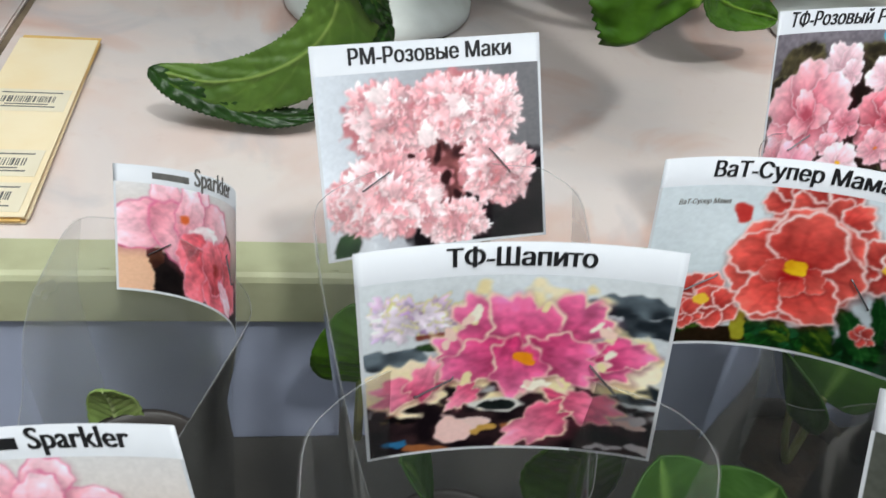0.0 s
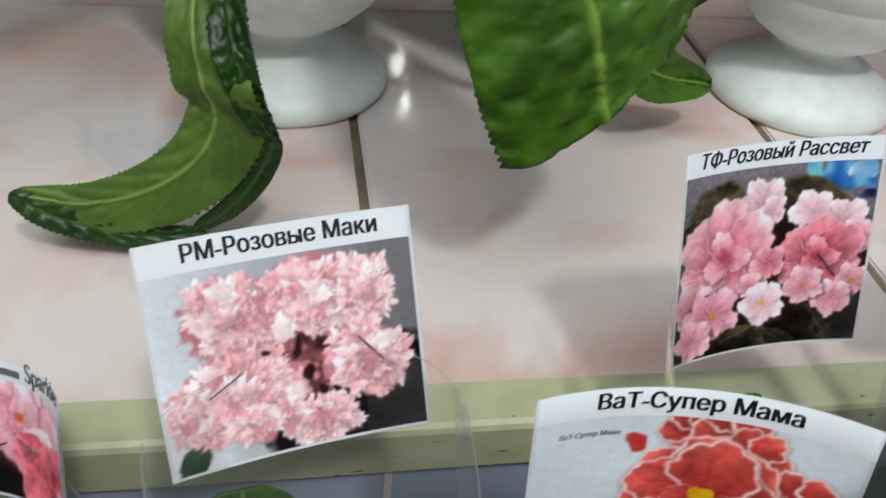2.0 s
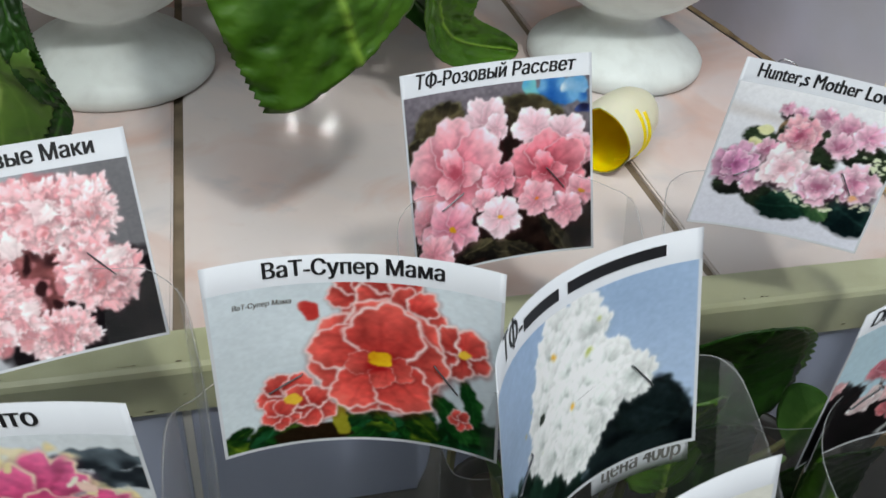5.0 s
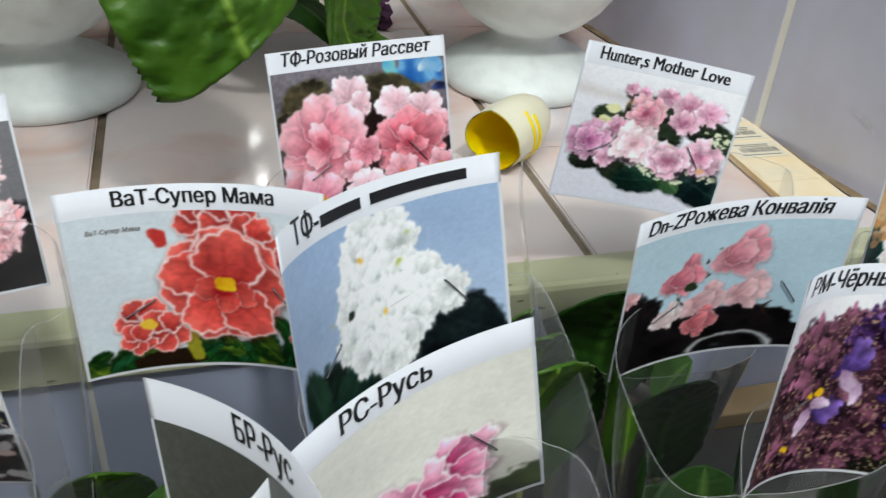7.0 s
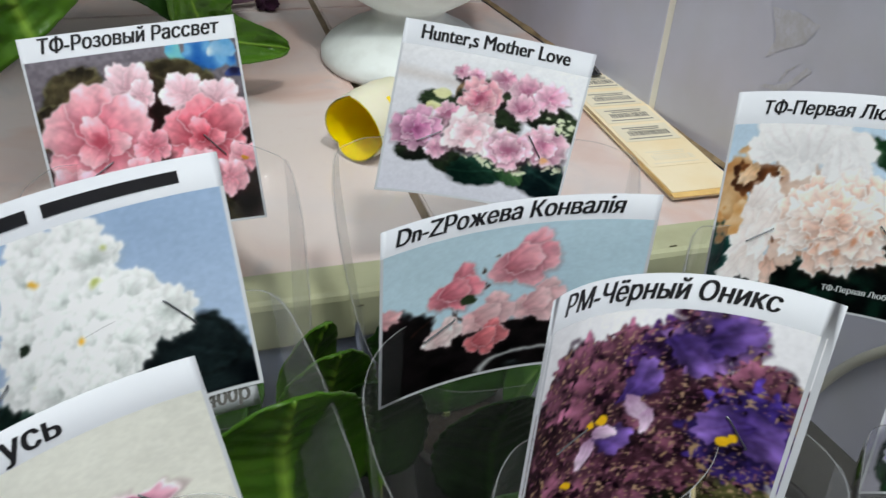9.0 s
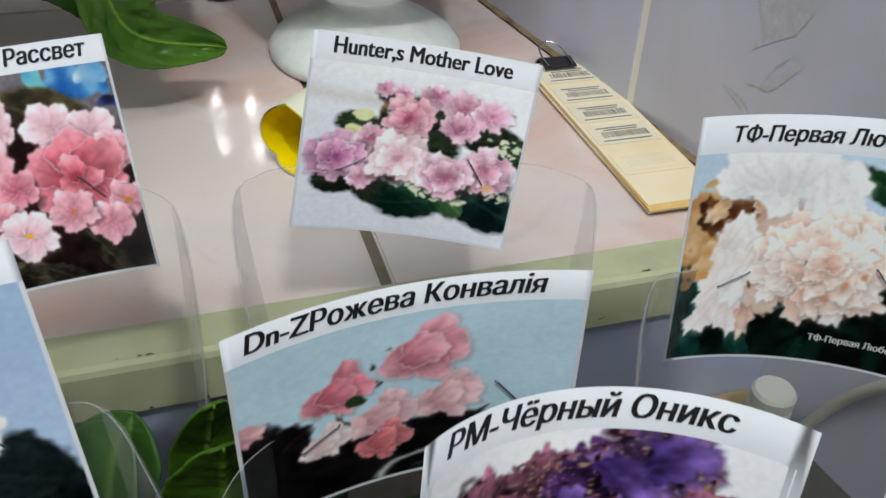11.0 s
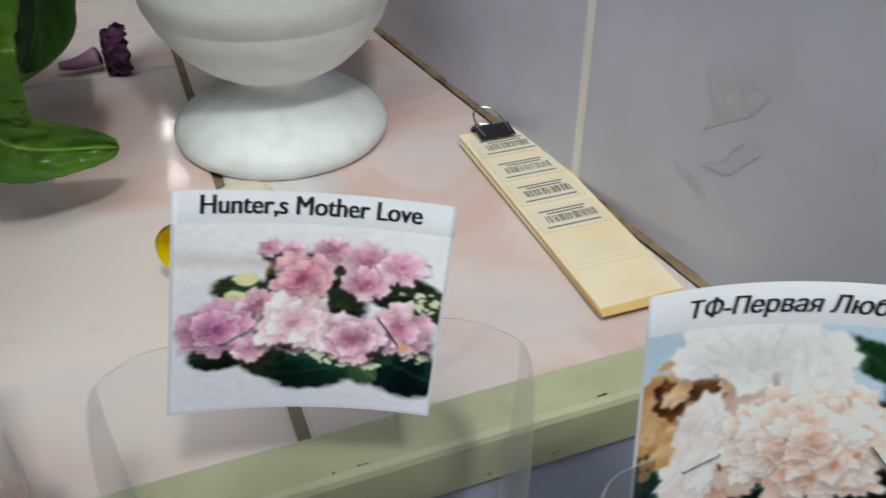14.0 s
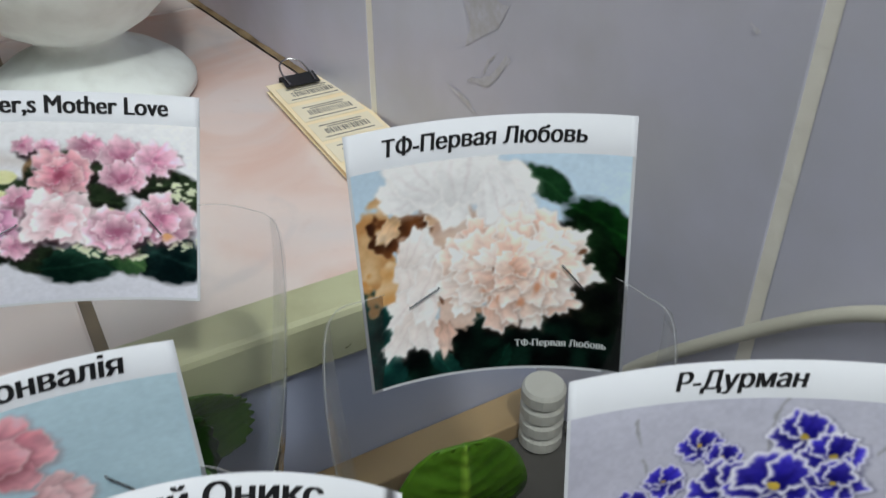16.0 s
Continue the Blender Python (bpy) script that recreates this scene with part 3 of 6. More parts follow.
def paint_pink_frilled(p):
    p.ground((150, 152, 158), (150, 150, 156), (226, 232, 240))
    p.put(np.clip((p.x - 0.62) * 4, 0, 1) * 0.6, (96, 94, 96))
    p.blob(0.82, 0.92, 0.46, 0.38, (24, 20, 24), second=(36, 32, 34), rough=0.08)
    p.blob(0.05, 0.95, 0.2, 0.12, (226, 230, 236))
    p.leaf(0.1, 0.93, 0.09, 0.05, -1.0, (36, 62, 38), (76, 108, 70))
    p.blob(0.5, 0.5, 0.16, 0.26, (60, 36, 38), second=(150, 92, 92))
    tones = [(238, 196, 200), (232, 180, 185), (245, 214, 217), (220, 160, 166), (237, 190, 195)]
    for c in ((0.13, 0.70, 0.10, 0.12), (0.30, 0.27, 0.17, 0.20), (0.64, 0.22, 0.20, 0.19), (0.80, 0.24, 0.08, 0.14), (0.58, 0.86, 0.13, 0.09), (0.78, 0.58, 0.15, 0.18), (0.31, 0.66, 0.25, 0.23)):
        p.blob(c[0], c[1], c[2] * 1.12, c[3] * 1.15 * p.ratio, (196, 126, 132), rough=0.16, second=(216, 156, 160))
        p.pom(c[0], c[1], c[2], c[3], tones, 84, 0.050, 0.34, (250, 230, 232), 0.84, 0.35)
        for k in range(5):
            p.blob(c[0] + p.rng.uniform(-0.6, 0.6) * c[2], c[1] + p.rng.uniform(-0.6, 0.6) * c[3], 0.018, 0.010, (216, 142, 146), p.rng.uniform(0, 3), 0.5, 0.8)
    for q in ((0.27, 0.12, 0.05), (0.48, 0.36, 0.055), (0.64, 0.23, 0.035), (0.86, 0.5, 0.05), (0.5, 0.7, 0.04)):
        p.petal(q[0], q[1], q[2], q[2] * 0.8, p.rng.uniform(0, 6), (250, 226, 228), (253, 240, 240), None, 0.25)
    for q in ((0.52, 0.47, 0.018, 0.05), (0.56, 0.60, 0.022, 0.05), (0.60, 0.70, 0.02, 0.03), (0.40, 0.46, 0.016, 0.01)):
        p.blob(q[0], q[1], q[2], q[3], (52, 30, 32), rough=0.5, soft=0.5)


def paint_pink_pansy(p):
    p.ground((128, 122, 130), (60, 54, 56))
    p.c += 12 * p.cloud(60)[..., None]
    p.blob(0.80, 0.08, 0.16, 0.10, (120, 178, 222), second=(44, 104, 180), rough=0.3)
    p.blob(0.68, 0.05, 0.04, 0.09, (140, 214, 206), second=(90, 170, 220), rough=0.3)
    p.blob(0.92, 0.04, 0.07, 0.06, (220, 234, 240), second=(110, 170, 216), rough=0.3)
    p.blob(0.96, 0.18, 0.05, 0.03, (40, 40, 70), second=(70, 90, 150), rough=0.3)
    p.blob(0.5, 0.74, 0.62, 0.46, (24, 16, 16), second=(44, 32, 28), rough=0.1)
    p.blob(0.55, 0.36, 0.3, 0.16, (24, 16, 16), second=(44, 32, 28), rough=0.2)
    for q in ((0.19, 0.19, 0.15, 0.11, -0.5), (0.07, 0.33, 0.11, 0.09, -0.9), (0.70, 0.20, 0.19, 0.11, 0.35), (0.84, 0.33, 0.10, 0.07, 0.8)):
        p.blob(q[0], q[1], q[2] * 1.07, q[3] * 1.1, (150, 142, 104), q[4], 0.06, 0.1)
        p.leaf(q[0], q[1], q[2], q[3], q[4], (40, 36, 30), (104, 96, 70))
    for q in ((0.80, 0.9, 0.15, 0.05, 1.0), (0.15, 0.96, 0.2, 0.05, -0.5), (0.5, 0.94, 0.14, 0.06, 0.3), (0.36, 0.9, 0.1, 0.05, -0.3), (0.62, 0.97, 0.1, 0.05, 0.6)):
        p.leaf(*q, (30, 28, 26), (110, 102, 76))
    p.stem(0.62, 0.36, 0.78, 0.42, 0.016, (150, 112, 40))
    p.stem(0.66, 0.42, 0.82, 0.36, 0.012, (166, 134, 56))
    w = (255, 240, 244)

    def bloom(cx, cy, r, inner, outer, rows, eye=None, band=0.04):
        r *= 0.9
        p.blob(cx + 0.01, cy + 0.02, r * 1.02, r * 0.95, (40, 24, 26), rough=0.25, soft=0.4)
        for ang, d, a, b in rows:
            k = p.rng.uniform(0.94, 1.05)
            p.petal(cx + d * r * math.cos(ang), cy + d * r * math.sin(ang) / p.ratio, a * r, b * r, ang, tuple(min(v * k, 255) for v in inner), tuple(min(v * k, 255) for v in outer), w, 0.10, band, 0.05, 0.75)
        p.blob(cx, cy, r * 0.16, r * 0.13, tuple(v * 0.86 for v in inner), rough=0.5, soft=0.9)
        if eye:
            p.blob(cx, cy, r * 0.15, r * 0.12, eye, rough=0.5, soft=0.3, second=tuple(v * 0.85 for v in eye))

    five = [(0.5 + 1.2566 * i, 0.52, 0.56, 0.5) for i in range(5)]
    full = [(0.5 + 1.0472 * i, 0.56, 0.56, 0.52) for i in range(6)] + [(0.2 + 2.094 * i, 0.22, 0.34, 0.26) for i in range(3)]
    pale, blush = ((238, 184, 198), (253, 232, 238)), ((236, 150, 166), (252, 206, 216))
    bloom(0.44, 0.19, 0.14, *pale, five)
    bloom(0.50, 0.23, 0.08, *pale, five)
    bloom(0.70, 0.25, 0.12, *pale, five)
    bloom(0.86, 0.31, 0.13, *pale, five)
    bloom(0.93, 0.40, 0.10, *blush, five)
    bloom(0.76, 0.50, 0.22, (198, 76, 94), (246, 168, 180), full)
    bloom(0.27, 0.44, 0.28, (216, 100, 120), (253, 206, 214), full)
    bloom(0.50, 0.52, 0.10, (224, 120, 138), (248, 184, 198), five)
    bloom(0.42, 0.62, 0.07, *blush, five)
    gold = (240, 178, 40)
    bloom(0.94, 0.64, 0.10, *blush, five, gold)
    bloom(0.84, 0.74, 0.11, *blush, five)
    bloom(0.70, 0.66, 0.11, *blush, five, (236, 130, 50))
    bloom(0.50, 0.74, 0.13, *pale, five, gold, 0.09)
    bloom(0.09, 0.68, 0.13, *blush, five)
    bloom(0.22, 0.75, 0.17, (230, 134, 158), (250, 200, 214), five, gold)
    bloom(0.12, 0.88, 0.12, *blush, five)


def paint_variegated(p):
    p.ground((242, 243, 246), (224, 225, 236))
    p.put(np.clip(1 - np.abs(p.y - 0.17 - 0.1 * p.x * (p.x < 0.45)) * 16, 0, 1) * 0.3 * (p.x < 0.6), (186, 168, 154))
    p.stem(0.38, 0.16, 0.36, 0.4, 0.02, (150, 124, 96))
    for q in ((0.25, 0.35, 0.10, 0.2), (0.58, 0.42, 0.13, 0.1), (0.17, 0.70, 0.10, 0.1), (0.36, 0.74, 0.12, 0.3), (0.92, 0.36, 0.13, 0.5), (0.55, 0.24, 0.12, 0.3), (0.82, 0.34, 0.1, -0.2), (0.4, 0.36, 0.1, 1.0)):
        p.leaf(q[0], q[1], q[2], q[2] * 0.55, q[3], (26, 32, 26), (66, 84, 58))
    p.leaf(0.53, 0.78, 0.17, 0.08, -0.1, (14, 36, 30), (54, 92, 74))
    p.leaf(0.87, 0.74, 0.17, 0.11, 0.4, (12, 28, 30), (48, 78, 72))
    p.leaf(0.70, 0.74, 0.10, 0.07, 0.6, (30, 60, 40), (90, 124, 80))
    for cx, cy, n in ((0.55, 0.70, 26), (0.72, 0.72, 22), (0.92, 0.36, 26), (0.93, 0.66, 18), (0.26, 0.42, 14)):
        for k in range(n):
            p.blob(cx + p.rng.normal(0, 0.05), cy + p.rng.normal(0, 0.025), 0.016, 0.007, (220, 226, 196), p.rng.uniform(-0.6, 0.9), 0.5)
    for q in ((0.26, 0.29), (0.23, 0.39), (0.63, 0.5), (0.28, 0.45)):
        p.blob(q[0], q[1], 0.04, 0.03, (222, 222, 160), rough=0.3, second=(236, 236, 190))
    e = (255, 244, 246)
    d, l = (216, 132, 168), (250, 222, 232)
    for q in ((0.34, 0.13, 0.045, 0), (0.42, 0.14, 0.05, 0), (0.57, 0.13, 0.075, 0), (0.70, 0.17, 0.09, 0), (0.83, 0.19, 0.09, 1), (0.46, 0.28, 0.13, 2), (0.70, 0.29, 0.085, 0), (0.31, 0.42, 0.08, 0), (0.17, 0.54, 0.14, 3), (0.29, 0.66, 0.07, 1), (0.45, 0.52, 0.15, 4), (0.85, 0.52, 0.13, 0), (0.67, 0.6, 0.13, 0)):
        i, o = ((d, l), ((222, 146, 180), (248, 218, 230)), ((208, 110, 140), (246, 204, 208)), ((186, 104, 154), (238, 196, 218)), ((236, 180, 194), (253, 240, 242)))[q[3]]
        p.blob(q[0] + 0.01, q[1] + 0.03, q[2] * 1.02, q[2] * 0.8, (44, 36, 40), rough=0.25, soft=0.5)
        p.flower(q[0], q[1], q[2], i, o, e, 4, 0.18, None, layers=1 + (q[2] > 0.1), band=0.08, firm=0.3, streak=0.05, squash=0.6, turn=q[0] * 9)
    p.blob(0.87, 0.62, 0.03, 0.015, (236, 180, 130), rough=0.4, soft=0.5)


def paint_cream_double(p):
    p.ground((204, 226, 243), (196, 218, 238))
    p.blob(0.9, 0.72, 0.3, 0.46, (14, 16, 16), second=(24, 34, 26), rough=0.1)
    p.blob(0.5, 1.02, 0.7, 0.3, (12, 16, 16), second=(20, 44, 36), rough=0.12)
    p.blob(0.03, 0.82, 0.14, 0.36, (20, 52, 50), second=(40, 92, 84), rough=0.2)
    p.leaf(0.93, 0.30, 0.17, 0.08, 0.5, (14, 40, 20), (40, 92, 42))
    p.leaf(0.70, 0.12, 0.11, 0.06, 0.6, (20, 50, 30), (50, 92, 56))
    p.leaf(0.86, 0.42, 0.16, 0.09, 1.2, (12, 26, 16), (36, 66, 38))
    p.leaf(0.30, 0.93, 0.10, 0.05, 1.1, (14, 40, 36), (36, 84, 76))
    p.leaf(0.52, 0.95, 0.09, 0.04, 1.9, (12, 34, 28), (30, 74, 58))
    p.blob(0.07, 0.36, 0.09, 0.22, (228, 196, 152), second=(198, 148, 96), rough=0.35)
    p.blob(0.11, 0.50, 0.07, 0.10, (214, 156, 92), second=(236, 206, 164), rough=0.4)
    p.blob(0.25, 0.28, 0.17, 0.10, (70, 42, 28), second=(120, 76, 46), rough=0.35)
    p.blob(0.62, 0.06, 0.03, 0.025, (176, 120, 60), rough=0.4)
    p.petal(0.31, 0.23, 0.05, 0.045, 0.4, (196, 150, 112), (232, 204, 172), (246, 232, 214), 0.2, 0.2)
    p.petal(0.13, 0.26, 0.07, 0.04, 2.4, (214, 170, 124), (240, 216, 186), None, 0.2)
    p.blob(0.46, 0.44, 0.28, 0.24, (226, 200, 182), second=(198, 158, 134), rough=0.2)
    e = (255, 253, 252)
    w0, w1 = (250, 249, 250), (255, 255, 255)
    for q in ((0.20, 0.12, 0.12, 3.3), (0.36, 0.14, 0.14, 1.8), (0.55, 0.12, 0.13, 0.3), (0.25, 0.05, 0.14, -2.2), (0.42, 0.05, 0.16, -1.4), (0.54, 0.20, 0.13, 1.2), (0.60, 0.27, 0.10, 1.5)):
        p.petal(q[0], q[1], q[2], q[2] * 0.74, q[3], w0, w1, e, 0.12, 0.1, 0.03)
    for q in ((0.22, 0.45, 0.15, -1.3), (0.18, 0.62, 0.12, 2.4), (0.14, 0.76, 0.11, 2.2), (0.24, 0.76, 0.11, 1.4), (0.26, 0.56, 0.14, 1.9), (0.21, 0.36, 0.09, -1.0)):
        p.petal(q[0], q[1], q[2], q[2] * 0.56, q[3], (250, 238, 232), (255, 252, 251), e, 0.2, 0.1, 0.03)
    p.blob(0.36, 0.68, 0.08, 0.10, (238, 216, 204), second=(222, 190, 172), rough=0.2)
    p.petal(0.31, 0.80, 0.09, 0.035, 1.5, (222, 178, 158), (246, 222, 210), None, 0.2)
    peach = [((236, 196, 174), (254, 240, 232)), ((242, 214, 198), (255, 248, 244)), ((224, 172, 146), (252, 230, 220))]
    for n, d, a, start in ((11, 0.86, 0.30, 0.1), (9, 0.62, 0.32, 0.5), (7, 0.36, 0.30, 0.2), (4, 0.14, 0.22, 0.9)):
        for i in range(n):
            t = start + 6.2832 * i / n + p.rng.uniform(-0.15, 0.15)
            i0, i1 = peach[p.rng.integers(3)]
            p.petal(0.585 + d * 0.265 * math.cos(t), 0.51 + d * 0.225 * math.sin(t) / p.ratio, a * 0.27 * p.rng.uniform(0.85, 1.15), a * 0.24 * p.rng.uniform(0.8, 1.2), t + p.rng.uniform(-0.4, 0.4), i0, i1, e, 0.22, 0.14, 0.05, 0.6)
    for u, v in ((0.47, 0.60), (0.44, 0.56), (0.66, 0.60), (0.60, 0.66), (0.52, 0.64), (0.40, 0.50), (0.73, 0.54), (0.79, 0.52)):
        p.blob(u, v, p.rng.uniform(0.018, 0.035), 0.016, (218, 158, 126), p.rng.uniform(0, 3), 0.6, 0.9)
    for u, v in ((0.84, 0.42), (0.50, 0.50), (0.31, 0.62)):
        p.blob(u, v, 0.022, 0.008, (120, 84, 64), p.rng.uniform(0, 3), 0.5, 0.5)


def paint_red_white_edge(p):
    p.ground((220, 230, 236), (214, 225, 230))
    for k in range(70):
        s, u = p.rng.uniform(0.04, 0.09), p.rng.uniform(0.03, 1)
        p.leaf(u, p.rng.uniform(0.86, 1.03) - 0.14 * max(u - 0.75, 0), s, s * 0.6, p.rng.uniform(0, 3), (18, 50, 22), [(56, 132, 56), (128, 150, 46), (52, 124, 84)][p.rng.integers(3)])
    p.leaf(0.9, 0.66, 0.10, 0.035, 1.3, (22, 66, 30), (66, 128, 62))
    p.leaf(0.83, 0.8, 0.12, 0.05, 1.0, (22, 66, 30), (66, 128, 62))
    p.blob(0.33, 0.95, 0.14, 0.05, (40, 30, 20), rough=0.3)
    p.blob(0.42, 0.87, 0.03, 0.09, (150, 146, 48), rough=0.3)
    p.stem(0.35, 0.16, 0.46, 0.28, 0.007, (120, 116, 70))
    p.blob(0.34, 0.15, 0.036, 0.036, (196, 66, 62), rough=0.2, second=(232, 150, 130))
    r0, r1, e = (200, 64, 60), (226, 104, 94), (255, 240, 238)

    def lobes(cx, cy, r, rows, band=0.12):
        for dx, dy, a, b, turn in rows:
            k = p.rng.uniform(0.9, 1.08)
            p.petal(cx + dx * r, cy + dy * r / p.ratio, a * r, b * r, turn, tuple(v * k for v in r0), tuple(min(v * k, 255) for v in r1), e, 0.09, band, 0.05, 0.85)

    def whorl(n, d, a, b, start):
        return [(d * math.cos(start + 6.2832 * i / n), d * math.sin(start + 6.2832 * i / n), a, b, start + 6.2832 * i / n) for i in range(n)]

    small = whorl(5, 0.5, 0.56, 0.52, 0.4)
    lobes(0.50, 0.06, 0.10, small, 0.22)
    lobes(0.62, 0.05, 0.13, small, 0.2)
    lobes(0.69, 0.17, 0.11, small, 0.2)
    lobes(0.85, 0.36, 0.115, small, 0.24)
    lobes(0.24, 0.66, 0.105, small, 0.2)
    lobes(0.31, 0.74, 0.10, small, 0.2)
    lobes(0.21, 0.78, 0.07, small, 0.2)
    lobes(0.86, 0.78, 0.05, small, 0.24)
    for u, v in ((0.86, 0.37), (0.26, 0.70)):
        p.blob(u, v, 0.022, 0.02, (236, 196, 70), rough=0.4)
    lobes(0.565, 0.46, 0.25, whorl(7, 0.62, 0.40, 0.46, 0.2), 0.13)
    lobes(0.565, 0.46, 0.25, [(0.55, 0.05, 0.46, 0.50, 0.1), (-0.52, -0.18, 0.46, 0.44, 3.3), (-0.30, 0.46, 0.48, 0.42, 2.3), (0.36, 0.50, 0.46, 0.44, 0.9), (0.10, -0.44, 0.52, 0.58, -1.45)], 0.12)
    lobes(0.565, 0.46, 0.25, [(-0.26, 0.08, 0.26, 0.22, 2.9), (0.24, 0.16, 0.26, 0.22, 0.6), (0.02, 0.30, 0.22, 0.20, 1.6)], 0.05)
    p.blob(0.56, 0.47, 0.055, 0.045, (150, 24, 30), rough=0.4, soft=0.7)
    p.blob(0.565, 0.46, 0.034, 0.034, (240, 206, 46), rough=0.5, second=(214, 158, 30))


def paint_white_tower(p):
    p.ground((166, 190, 220), (184, 202, 226))
    p.blob(0.3, 0.95, 0.3, 0.25, (18, 26, 26), second=(30, 52, 44), rough=0.12)
    p.blob(0.78, 0.85, 0.24, 0.2, (16, 20, 24), second=(34, 44, 46), rough=0.15)
    p.leaf(0.12, 0.72, 0.13, 0.08, 1.2, (22, 46, 36), (52, 84, 66))
    p.leaf(0.3, 0.9, 0.2, 0.12, -0.8, (20, 40, 34), (44, 74, 60))
    p.leaf(0.82, 0.72, 0.14, 0.09, 0.5, (18, 26, 28), (40, 52, 54))
    w = [(250, 252, 250), (244, 248, 246), (252, 252, 252), (236, 242, 238)]
    for q in ((0.36, 0.1), (0.52, 0.1), (0.3, 0.2), (0.45, 0.2), (0.58, 0.2), (0.26, 0.34), (0.42, 0.34), (0.58, 0.36), (0.7, 0.42), (0.22, 0.48), (0.38, 0.48), (0.54, 0.5), (0.72, 0.54), (0.84, 0.56), (0.2, 0.62), (0.34, 0.62), (0.5, 0.62), (0.64, 0.64), (0.3, 0.74), (0.44, 0.74), (0.56, 0.76), (0.46, 0.84)):
        p.flower(0.54 + (q[0] - 0.48) * 0.64, 0.43 + (q[1] - 0.46) * 0.92, 0.085, (226, 234, 229), (254, 255, 254), (255, 255, 255), 6, 0.16, None, layers=2, band=0.1, streak=0.035)
    for q in ((0.44, 0.2, 0), (0.26, 0.42, 0), (0.52, 0.52, 0), (0.3, 0.34, 1), (0.64, 0.14, 1), (0.36, 0.62, 1), (0.6, 0.28, 1)):
        p.blob(q[0], q[1], 0.016, 0.013, ((240, 184, 50), (190, 200, 120))[q[2]], rough=0.6, soft=0.6)
    p.blob(0.36, 0.44, 0.02, 0.015, (40, 50, 40), rough=0.3)


def paint_pink_bells(p):
    p.ground((200, 226, 238), (188, 216, 228))
    p.put(np.clip((p.y - 0.86) * 9, 0, 1), (20, 22, 22))
    p.blob(0.06, 0.65, 0.17, 0.16, (14, 13, 14), second=(28, 24, 26), rough=0.12)
    p.blob(0.25, 0.82, 0.36, 0.15, (14, 13, 14), second=(28, 24, 26), rough=0.12)
    p.blob(0.68, 0.81, 0.26, 0.12, (16, 15, 16), second=(30, 26, 28), rough=0.12, turn=0.3)
    for s in ((0.14, 0.57, 0.40, 0.34), (0.40, 0.34, 0.52, 0.36), (0.40, 0.26, 0.46, 0.18), (0.30, 0.55, 0.42, 0.36), (0.3, 0.36, 0.33, 0.57), (0.74, 0.62, 0.76, 0.75)):
        p.stem(*s, 0.009, (58, 40, 34))
    d, l, e = (206, 120, 134), (240, 184, 194), (250, 218, 222)
    p.petal(0.02, 0.39, 0.06, 0.04, 0.3, (200, 140, 146), (232, 188, 190), None, 0.2)

    def bell(cx, cy, r, tone, rows):
        for dx, dy, a, b, turn in rows:
            k = p.rng.uniform(0.93, 1.05)
            p.petal(cx + dx * r, cy + dy * r / p.ratio, a * r, b * r, turn, tuple(v * k for v in tone[0]), tuple(min(v * k, 255) for v in tone[1]), e, 0.1, 0.08, 0.05, 0.5)

    shape = [(-0.5, 0.25, 0.55, 0.5, 2.8), (0.3, -0.5, 0.5, 0.42, -1.0), (0.55, 0.0, 0.55, 0.5, 0.2), (0.2, 0.45, 0.55, 0.42, 1.0), (0.0, 0.0, 0.6, 0.5, -0.4)]
    pale = ((214, 158, 164), (246, 214, 216))
    bell(0.55, 0.22, 0.125, (d, l), shape)
    bell(0.29, 0.34, 0.105, ((200, 104, 120), (232, 156, 168)), shape)
    bell(0.62, 0.51, 0.105, pale, shape)
    bell(0.42, 0.56, 0.105, pale, shape)
    bell(0.42, 0.72, 0.085, ((196, 98, 108), (226, 142, 146)), shape)
    bell(0.25, 0.62, 0.075, ((226, 196, 196), (250, 240, 238)), shape)
    p.blob(0.34, 0.43, 0.035, 0.025, (52, 66, 44), rough=0.4)
    for q in ((0.6, 0.98, 0.2, 0.09),):
        rho, th, a, b = p.polar(*q, 0)
        p.put(np.clip(1 - np.abs(rho - 0.9) * 7, 0, 1) * (th < 0), (200, 204, 204))


